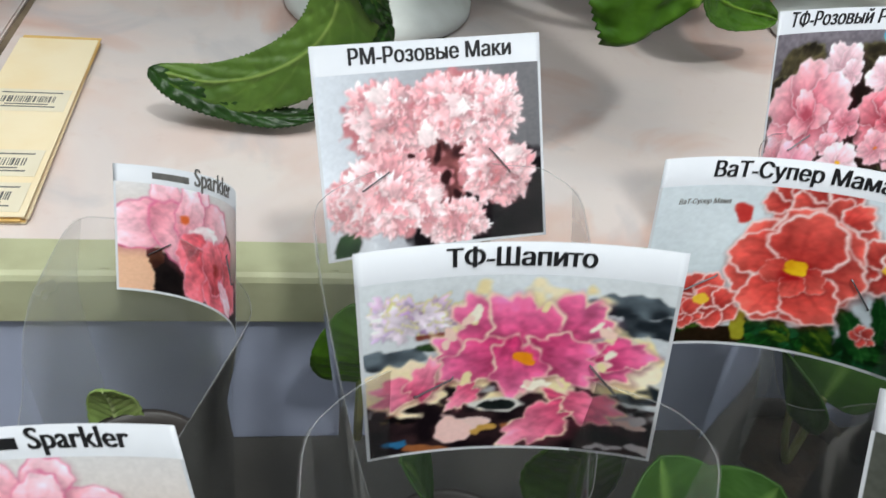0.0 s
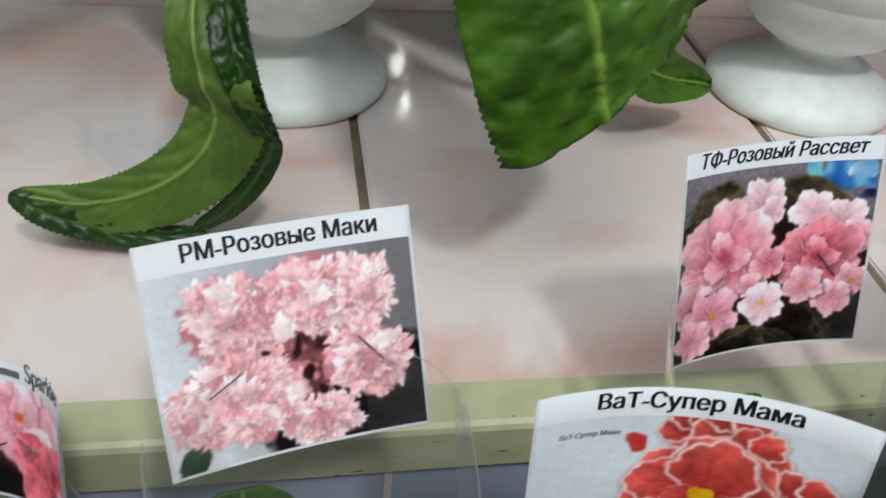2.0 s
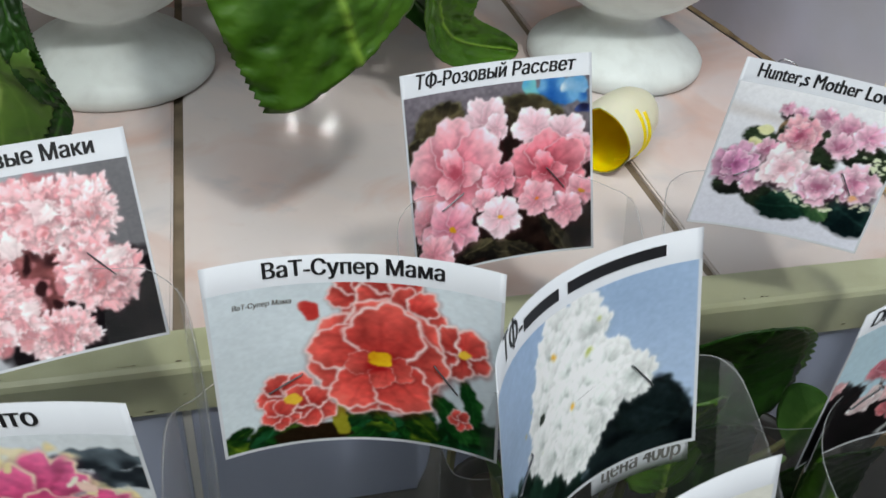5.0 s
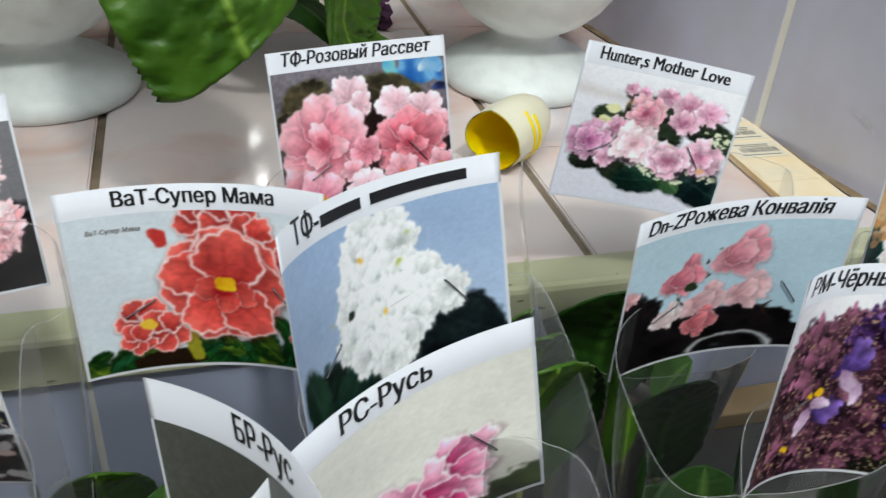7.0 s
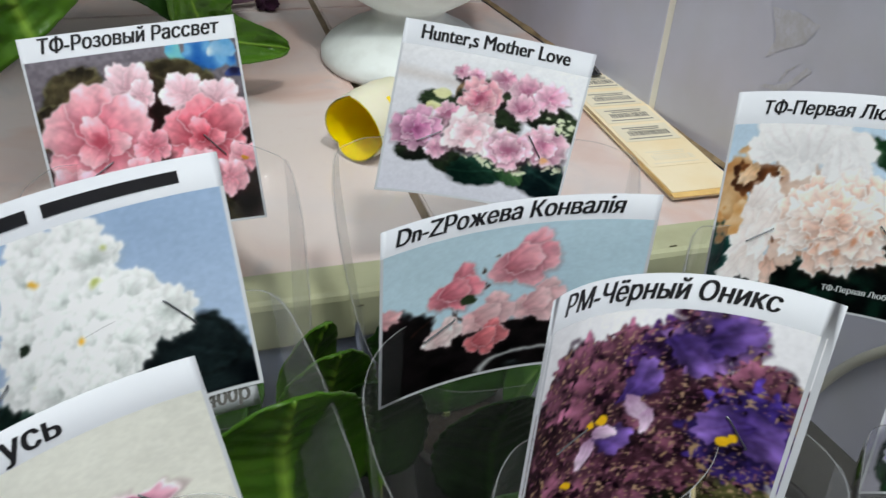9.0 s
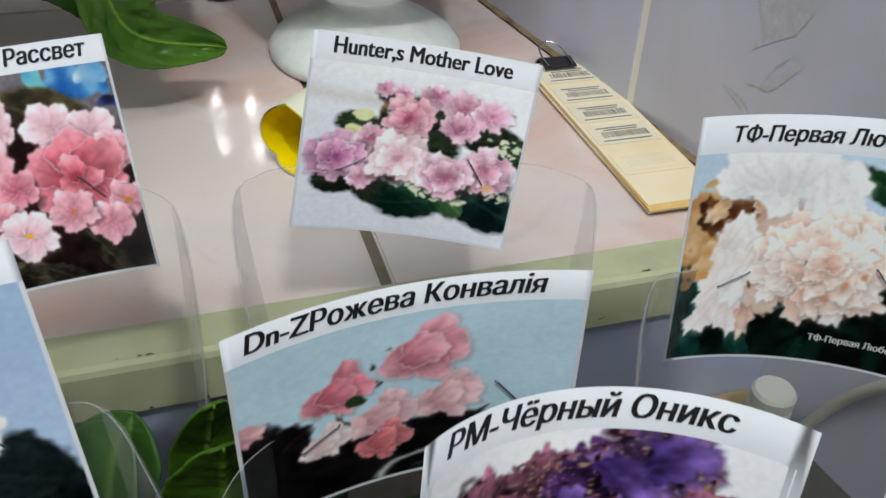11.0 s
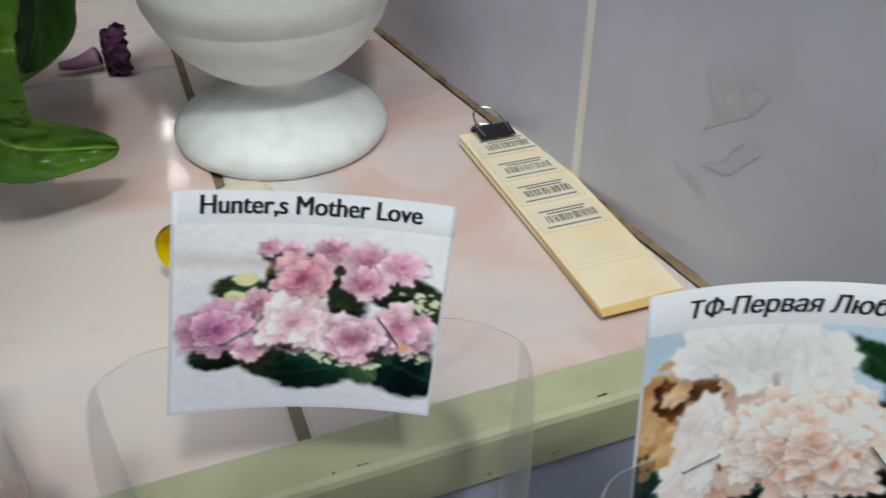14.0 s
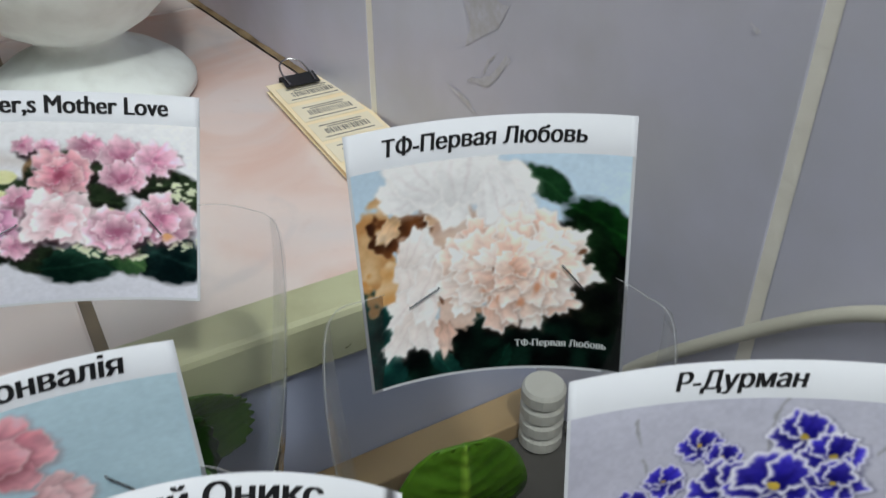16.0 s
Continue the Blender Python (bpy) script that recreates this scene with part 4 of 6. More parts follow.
def paint_dark_purple(p):
    p.ground((244, 244, 248), (234, 234, 238))
    p.blob(0.78, 0.90, 0.24, 0.14, (226, 212, 170), second=(160, 150, 104), rough=0.3)
    p.leaf(0.62, 0.88, 0.16, 0.09, 0.2, (24, 28, 20), (64, 68, 48))
    p.leaf(0.84, 0.84, 0.12, 0.06, -0.3, (60, 62, 38), (120, 116, 76))
    p.leaf(0.4, 0.98, 0.2, 0.08, 0.0, (16, 18, 14), (40, 46, 34))
    gold, rose = (164, 138, 104), (150, 96, 120)

    def ruffle(cx, cy, r, tone, fringe):
        """One crumpled bloom: wide velvety petals, a crisp curled fringe round each."""
        p.blob(cx, cy, r * 1.05, r * 0.95, (26, 12, 24), rough=0.3, second=(52, 26, 46), soft=0.25)
        for i in range(8):
            a = 0.785 * i + p.rng.uniform(-0.3, 0.3)
            px, py = cx + 0.6 * r * math.cos(a), cy + 0.55 * r * math.sin(a) / p.ratio
            k = p.rng.uniform(0.75, 1.1)
            p.petal(px, py, 0.52 * r, 0.44 * r, a, tuple(v * k * 0.6 for v in tone), tuple(v * k for v in tone), None, 0.34, 0.2, 0.16)
            for j in range(9):
                b = a + p.rng.uniform(-0.9, 0.9)
                s = r * p.rng.uniform(0.05, 0.10)
                p.blob(px + 0.46 * r * math.cos(b), py + 0.42 * r * math.sin(b) / p.ratio, s, s * 0.45, [fringe, rose, (34, 14, 30), (96, 60, 80)][p.rng.integers(4)], b + 1.57, 0.6, 0.4)
        for j in range(5):
            p.blob(cx + p.rng.normal(0, 0.2) * r, cy + p.rng.normal(0, 0.2) * r, 0.16 * r, 0.06 * r, (20, 8, 20), p.rng.uniform(0, 3), 0.5, 0.5)

    violet, plum, black = (142, 110, 170), (142, 92, 114), (102, 64, 80)
    for q in ((0.20, 0.90, 0.17, black, gold), (0.45, 0.84, 0.16, plum, gold), (0.10, 0.72, 0.15, black, gold), (0.62, 0.70, 0.15, black, gold), (0.28, 0.64, 0.17, plum, gold), (0.13, 0.50, 0.14, black, gold),
              (0.22, 0.30, 0.14, plum, gold), (0.46, 0.58, 0.17, black, gold), (0.36, 0.40, 0.17, plum, gold), (0.40, 0.24, 0.13, plum, rose), (0.56, 0.24, 0.15, (84, 54, 112), gold), (0.62, 0.44, 0.14, black, gold), (0.67, 0.11, 0.14, violet, gold), (0.85, 0.36, 0.13, plum, gold), (0.84, 0.56, 0.18, (66, 50, 120), gold)):
        ruffle(*q)
    p.speckle(112, (178, 150, 122), 0.52, 90)
    p.speckle(96, (132, 88, 108), 0.5, 70)
    p.speckle(110, (22, 10, 20), 0.4, 50)
    for q in ((0.88, 0.54, 0.12, 0.4), (0.76, 0.52, 0.10, 2.8), (0.62, 0.20, 0.10, 0.6), (0.72, 0.10, 0.09, -0.4), (0.46, 0.34, 0.09, -1.0), (0.40, 0.62, 0.08, 0.2)):
        p.petal(q[0], q[1], q[2], q[2] * 0.7, q[3], (62, 46, 104), (124, 98, 164), None, 0.2, streak=0.12)
    for q in ((0.47, 0.48, 0.08, 0.03, 0.7), (0.51, 0.54, 0.05, 0.026, 1.6), (0.30, 0.68, 0.07, 0.03, 1.9), (0.36, 0.58, 0.05, 0.028, 0.2)):
        p.petal(*q, (176, 140, 176), (230, 214, 230), None, 0.1)
    for u, v in ((0.78, 0.60), (0.80, 0.57), (0.30, 0.53), (0.35, 0.52), (0.24, 0.82)):
        p.blob(u, v, 0.018, 0.016, (232, 186, 40), rough=0.5)


def paint_magenta_fan(p):
    p.ground((232, 232, 222), (234, 232, 222))
    p.blob(0.0, 0.5, 0.22, 0.6, (60, 58, 44), second=(92, 110, 66), rough=0.12)
    p.blob(0.9, 1.0, 0.2, 0.1, (50, 60, 34), second=(80, 96, 50), rough=0.2)
    for q in ((0.17, 0.42, 0.10, -1.2), (0.12, 0.50, 0.09, 2.6), (0.22, 0.52, 0.08, 0.6)):
        p.petal(q[0], q[1], q[2], q[2] * 0.7, q[3], (206, 140, 96), (240, 206, 160), None, 0.14)
    p.blob(0.2, 0.58, 0.05, 0.03, (220, 196, 70), rough=0.4)
    e = (252, 246, 246)
    for q in ((0.66, 0.46, 0.15, -0.9), (0.76, 0.42, 0.13, -0.5), (0.50, 0.60, 0.20, -2.2), (0.74, 0.54, 0.12, 0.0), (0.36, 0.66, 0.16, 3.0), (0.60, 0.58, 0.16, -1.2), (0.68, 0.68, 0.16, 0.4), (0.48, 0.80, 0.18, 1.8), (0.70, 0.86, 0.16, 1.0)):
        p.petal(q[0], q[1] + 0.12, q[2] * 0.85, q[2] * 0.5, q[3], (168, 30, 88), (244, 206, 218), e, 0.16, 0.16, 0.06, 0.8)
    p.blob(0.56, 0.84, 0.10, 0.05, (150, 24, 76), rough=0.4, soft=0.6, second=(190, 70, 120))


def paint_peach_buds(p):
    p.ground((96, 98, 92), (52, 56, 46))
    p.blob(0.6, 0.9, 0.5, 0.4, (40, 54, 30), second=(20, 26, 18), rough=0.2)
    p.pom(0.55, 0.35, 0.14, 0.14, [(226, 186, 140), (206, 160, 110), (236, 214, 176)], 30, 0.07, 0.2, (240, 220, 180))
    p.pom(0.35, 0.75, 0.24, 0.2, [(242, 240, 236), (226, 222, 216), (214, 196, 160)], 40, 0.07, 0.25, (250, 248, 244))


def paint_blue_white(p):
    p.ground((196, 197, 212), (180, 178, 192))
    for s in ((0.22, 0.06, 0.4, 0.6), (0.02, 0.6, 0.2, 0.98), (0.66, 0.0, 0.64, 0.3), (1.0, 0.1, 0.8, 0.8)):
        p.stem(*s, 0.008, (160, 160, 168))
    for k in range(20):
        s = p.rng.uniform(0.08, 0.14)
        p.leaf(p.rng.uniform(0.1, 0.95), p.rng.uniform(0.75, 1.0), s, s * 0.7, p.rng.uniform(0, 3), (20, 46, 30), (50, 90, 54))
    w = (236, 236, 246)
    for q in ((0.42, 0.2, 0.07), (0.5, 0.26, 0.06), (0.32, 0.35, 0.07), (0.22, 0.44, 0.06), (0.72, 0.16, 0.1), (0.82, 0.24, 0.1), (0.52, 0.4, 0.12), (0.66, 0.4, 0.15), (0.84, 0.36, 0.09), (0.3, 0.62, 0.16), (0.48, 0.62, 0.16), (0.7, 0.65, 0.17), (0.86, 0.6, 0.12), (0.2, 0.75, 0.13), (0.55, 0.82, 0.15), (0.4, 0.85, 0.13), (0.8, 0.84, 0.13)):
        p.flower(q[0], q[1], q[2], (22, 18, 132), (84, 76, 194), w, 6, 0.14, (226, 196, 90), band=0.32, layers=1, firm=0.95)


def paint_magenta_gold_edge(p):
    p.ground((222, 228, 232), (190, 194, 198))
    p.blob(0.5, 1.02, 0.7, 0.40, (26, 18, 24), second=(60, 44, 46), rough=0.2)
    for k in range(16):
        p.blob(p.rng.uniform(0, 1), p.rng.uniform(0.68, 1.0), 0.07, 0.025, [(226, 196, 190), (150, 96, 60), (14, 10, 14), (206, 200, 204), (190, 150, 80)][k % 5], p.rng.uniform(-0.4, 0.4), 0.5)
    for q in ((0.86, 0.14, 0.16, 0.05), (0.92, 0.24, 0.14, 0.05), (0.10, 0.42, 0.13, 0.05), (0.93, 0.62, 0.08, 0.05)):
        p.blob(q[0], q[1], q[2], q[3], (40, 46, 52), second=(110, 122, 130), rough=0.25, turn=-0.1)
        p.blob(q[0], q[1] + 0.06, q[2], 0.016, (206, 212, 216), rough=0.4)
    p.pom(0.18, 0.2, 0.15, 0.10, [(206, 186, 216), (190, 156, 204), (230, 218, 230), (214, 190, 214)], 36, 0.05, 0.35, (226, 222, 150), 0.84, 0.3)
    p.blob(0.26, 0.3, 0.06, 0.02, (130, 70, 60), rough=0.5)
    p.leaf(0.24, 0.36, 0.06, 0.02, 0.0, (40, 60, 36), (70, 100, 60))
    g = (242, 226, 176)
    p.blob(0.54, 0.38, 0.30, 0.25, g, rough=0.28, second=(250, 240, 214), cells=12)
    p.blob(0.84, 0.46, 0.15, 0.13, g, rough=0.3, second=(250, 240, 214), cells=14)
    p.blob(0.14, 0.58, 0.16, 0.12, g, rough=0.3, second=(248, 230, 200), cells=14)
    m0, m1 = (204, 60, 114), (236, 126, 170)
    for q in ((0.80, 0.44, 0.13, 0.1), (0.86, 0.40, 0.10, -0.3), (0.36, 0.40, 0.14, 3.0), (0.42, 0.27, 0.15, -2.3), (0.68, 0.26, 0.15, -0.9), (0.53, 0.30, 0.18, -1.6), (0.38, 0.46, 0.13, 2.7), (0.66, 0.44, 0.15, 0.4), (0.52, 0.50, 0.14, 1.5)):
        p.petal(q[0], q[1], q[2], q[2] * 0.72, q[3], m0, m1, (251, 232, 204), 0.2, 0.14, 0.07, 0.35)
    for k in range(24):
        a = p.rng.uniform(0, 6.283)
        p.blob(0.55 + 0.27 * math.cos(a), 0.38 + 0.23 * math.sin(a), 0.028, 0.014, [g, (252, 244, 226), (246, 214, 200)][k % 3], p.rng.uniform(0, 3), 0.5)
    p.blob(0.54, 0.44, 0.05, 0.03, (238, 150, 36), rough=0.5, second=(230, 112, 24))
    for q in ((0.14, 0.60, 0.13, 2.9), (0.2, 0.55, 0.10, -1.2), (0.76, 0.72, 0.14, 0.3), (0.60, 0.84, 0.15, 2.4), (0.34, 0.66, 0.08, 2.2)):
        p.petal(q[0], q[1], q[2], q[2] * 0.55, q[3], (220, 84, 124), (240, 156, 180), (246, 226, 196), 0.24, 0.14, 0.06)
    p.blob(0.46, 0.72, 0.09, 0.035, (214, 212, 206), rough=0.2)
    p.blob(0.46, 0.725, 0.065, 0.022, (30, 36, 36), rough=0.3)
    p.blob(0.3, 0.86, 0.07, 0.09, (232, 196, 190), rough=0.3)
    p.blob(0.1, 0.92, 0.05, 0.02, (50, 110, 150), rough=0.4)


def paint_pink_camellia(p):
    p.ground((216, 214, 214), (226, 194, 172))
    p.put(np.clip((p.x - 0.7) * 5, 0, 1) * np.clip((p.y - 0.3) * 4, 0, 1) * 0.7, (110, 106, 104))
    p.blob(0.38, 1.0, 0.30, 0.26, (22, 18, 20), second=(34, 28, 28), rough=0.08)
    p.blob(0.8, 1.0, 0.26, 0.2, (22, 18, 20), second=(34, 28, 28), rough=0.1)
    p.blob(0.08, 0.8, 0.12, 0.24, (230, 186, 156), rough=0.1)
    for q in ((0.05, 0.54), (0.2, 0.62), (0.22, 0.68), (0.76, 0.35)):
        p.blob(q[0], q[1], 0.045, 0.035, (58, 34, 30), second=(90, 60, 46), rough=0.4)
    p.blob(0.7, 0.3, 0.03, 0.03, (226, 160, 80), rough=0.3)
    e = (222, 112, 152)
    for q in ((0.28, 0.12, 0.14, -1.9), (0.46, 0.14, 0.15, -1.1), (0.14, 0.36, 0.20, 2.9), (0.60, 0.26, 0.15, -0.3), (0.36, 0.42, 0.22, 0.6), (0.42, 0.22, 0.15, -1.2)):
        p.petal(q[0], q[1], q[2], q[2] * 0.66, q[3], (238, 150, 168), (252, 220, 230), e, 0.06, 0.08, 0.05, 0.6)
    p.petal(0.52, 0.38, 0.13, 0.05, -0.2, (250, 222, 228), (254, 240, 242), None, 0.1)
    p.blob(0.38, 0.29, 0.04, 0.03, (226, 130, 60), rough=0.4, soft=0.4, second=(214, 90, 60))
    for q in ((0.46, 0.56, 0.15, 2.9), (0.70, 0.52, 0.13, -0.8), (0.50, 0.74, 0.17, 2.2), (0.74, 0.72, 0.15, 0.6), (0.62, 0.84, 0.16, 1.4), (0.60, 0.62, 0.14, -1.8)):
        p.petal(q[0], q[1], q[2], q[2] * 0.7, q[3], (214, 84, 96), (238, 132, 146), (244, 170, 190), 0.08, 0.08, 0.07, 0.4)
    p.petal(0.72, 0.84, 0.10, 0.05, 0.9, (244, 190, 206), (252, 220, 230), e, 0.1, 0.1)
    p.blob(0.62, 0.66, 0.03, 0.05, (150, 50, 50), rough=0.4, soft=0.7)


# ---------------------------------------------------------------- the picture labels
class Card:
    """A card bent round its upright axis; local x right, y away from its reader, z up."""

    def __init__(self, c, turn, w, h, k):
        self.m, self.w, self.h, self.k, self.c, self.turn = pose(*c, *turn), w, h, k, Vector(c), turn

    def at(self, u, v, lift=0.0):
        """u 0..1 to the right, v 0..1 upwards, lift towards the reader."""
        s = (u - 0.5) * self.w
        a = s * self.k
        return Vector((math.sin(a) / self.k + lift * math.sin(a), -(1 - math.cos(a)) / self.k - lift * math.cos(a), (v - 0.5) * self.h))


def grid_mesh(name, card, u0, u1, v0, v1, nx, ny, lift, back=None):
    """A bent sheet; with back, a closed slab down to that depth."""
    u = np.linspace(u0, u1, nx)
    v = np.linspace(v1, v0, ny)
    s = (u - 0.5) * card.w * card.k

    def layer(d):
        x = np.sin(s) / card.k + d * np.sin(s)
        y = -(1 - np.cos(s)) / card.k - d * np.cos(s)
        return np.stack([np.tile(x, (ny, 1)), np.tile(y, (ny, 1)), np.tile(((v - 0.5) * card.h)[:, None], (1, nx))], -1).reshape(-1, 3)

    verts = layer(lift)
    i = np.arange(nx * ny).reshape(ny, nx)
    quads = np.stack([i[1:, :-1], i[1:, 1:], i[:-1, 1:], i[:-1, :-1]], -1).reshape(-1, 4)
    if back is not None:
        n = len(verts)
        verts = np.concatenate([verts, layer(back)])
        quads = np.concatenate([quads, quads[:, ::-1] + n])
        ring = np.concatenate([i[0, :-1], i[:-1, -1], i[-1, :0:-1], i[:0:-1, 0]])
        nxt = np.roll(ring, -1)
        quads = np.concatenate([quads, np.stack([ring, nxt, nxt + n, ring + n], -1)])
    me = bpy.data.meshes.new(name)
    me.vertices.add(len(verts))
    me.vertices.foreach_set("co", verts.ravel())
    me.loops.add(quads.size)
    me.loops.foreach_set("vertex_index", quads.ravel())
    me.polygons.add(len(quads))
    me.polygons.foreach_set("loop_start", np.arange(0, quads.size, 4))
    me.polygons.foreach_set("loop_total", np.full(len(quads), 4))
    me.update(calc_edges=True)
    return me


def text_mesh(name, words, card, u0, u1, v, lift, slant=0.0, weight=0.07):
    """Words set between u0 and u1 with their foot at v, laid on the card in fine strips; the weight thickens the strokes."""
    curve = bpy.data.curves.new(name, "FONT")
    curve.body = words
    ob = new(name, curve)
    deps = bpy.context.evaluated_depsgraph_get()
    ev = ob.evaluated_get(deps)
    outline = ev.to_curve(deps)
    loops = []
    for sp in outline.splines:
        b, pts = sp.bezier_points, []
        for i in range(len(b)):
            p0, p1, p2, p3 = b[i].co, b[i].handle_right, b[(i + 1) % len(b)].handle_left, b[(i + 1) % len(b)].co
            for s in range(5):
                t = s / 5
                q = p0 * (1 - t) ** 3 + p1 * 3 * t * (1 - t) ** 2 + p2 * 3 * t * t * (1 - t) + p3 * t ** 3
                pts.append((q.x, q.y))
        loops.append(np.array(pts))
    ev.to_curve_clear()
    bpy.data.objects.remove(ob)
    every = np.concatenate(loops)
    lo, hi = every.min(0), every.max(0)
    k = (u1 - u0) * card.w / (hi[0] - lo[0])
    a = np.concatenate(loops)
    b = np.concatenate([np.roll(l, -1, 0) for l in loops])
    step = 0.0125
    verts, faces = [], []
    for y in np.arange(lo[1] + step / 2, hi[1], step):
        up, down = (a[:, 1] <= y) & (b[:, 1] > y), (b[:, 1] <= y) & (a[:, 1] > y)
        hit = up | down
        x = a[hit, 0] + (y - a[hit, 1]) / (b[hit, 1] - a[hit, 1]) * (b[hit, 0] - a[hit, 0])
        way = np.where(up[hit], 1, -1)
        order = np.argsort(x)
        wind, start = 0, 0.0
        for xi, wi in zip(x[order], way[order]):
            if wind == 0:
                start = xi
            wind += wi
            if wind == 0 and xi > start:
                x0, x1 = start - weight / 2 - lo[0], xi + weight / 2 - lo[0]
                n = len(verts)
                for px, py in ((x0, y - step / 2), (x1, y - step / 2), (x1, y + step / 2), (x0, y + step / 2)):
                    py = py * 1.16
                    verts.append(card.at(u0 + (px + slant * py) * k / card.w, v + py * k / card.h, lift))
                faces.append((n, n + 1, n + 2, n + 3))
    me = bpy.data.meshes.new(name)
    me.from_pydata(verts, [], faces)
    return me


def staple(card, u, v, turn, length=0.0085):
    r, pts = 0.0002, []
    for s in (-0.5, -0.45, -0.2, 0.2, 0.45, 0.5):
        du, dv = s * length * math.cos(turn) / card.w, s * length * math.sin(turn) / card.h
        pts.append(card.at(u + du, v + dv, 0.0002 if abs(s) == 0.5 else 0.0007))
    return tube(pts, r, 12, 6)


def picture_label(spec):
    card = Card(*spec["at"])
    k = bpy.data.objects.new("plant_label", None)
    scene.collection.objects.link(k)
    k.empty_display_size = 0.02
    k.matrix_world = card.m
    tagged(k, spec["label"], "plant label", "picture labels on the plants")
    paper = new("paper", grid_mesh("paper", card, 0, 1, 0, 1, 41, 6, 0.0, -0.00016))
    paper.data.materials.append(PAPER)
    paper.parent = k
    top = spec.get("top", 0.865)
    u0, u1, v0 = 0.001, 0.999, 0.001
    canvas = Print((top - v0) * card.h / ((u1 - u0) * card.w), spec["seed"])
    spec["paint"](canvas)
    photo = new("photo_print", grid_mesh("photo_print", card, u0, u1, v0, top, canvas.nx, canvas.ny, 0.00008))
    a = photo.data.attributes.new("ink", "FLOAT_COLOR", "POINT")
    c = np.clip((canvas.finish() - 13) * 1.07, 0, 255) / 255
    c[:, :3] = c[:, -3:] = c[-3:] = np.array((212, 215, 220)) / 255     # the uncut white margin
    c = np.where(c < 0.04, c / 12.92, ((c + 0.055) / 1.055) ** 2.4)
    a.data.foreach_set("color", np.concatenate([c.reshape(-1, 3), np.ones((canvas.nx * canvas.ny, 1))], 1).astype(np.float32).ravel())
    photo.data.materials.append(PHOTO)
    photo.data.polygons.foreach_set("use_smooth", [True] * len(photo.data.polygons))
    photo.parent = paper
    for words, a0, a1, v, slant, ink in spec["words"]:
        if words is None:
            t = new("printed_bar", grid_mesh("printed_bar", card, a0, a1, v + 0.002, v + 0.05, 12, 2, 0.00016))
        else:
            t = new("printed_title", text_mesh("printed_title", words, card, a0, a1, v, 0.00016, slant))
        t.data.materials.append(ink)
        t.parent = paper
    if spec.get("price"):
        tag = new("price_sticker", grid_mesh("price_sticker", card, 0.62, 0.99, -0.1, 0.05, 16, 3, -0.0009, -0.0012))
        tag.data.materials.append(PAPER)
        tag.parent = k
        t = new("printed_price", text_mesh("printed_price", spec["price"], card, 0.66, 0.96, -0.06, -0.0008, 0.1))
        t.data.materials.append(GREY_INK)
        t.parent = tag
    for u, v, turn in spec.get("staples", ((0.24, 0.36, 0.5), (0.8, 0.4, -0.9))):
        part("staple", staple(card, u, v, turn), STEEL, k, "thin steel staple")
    return card


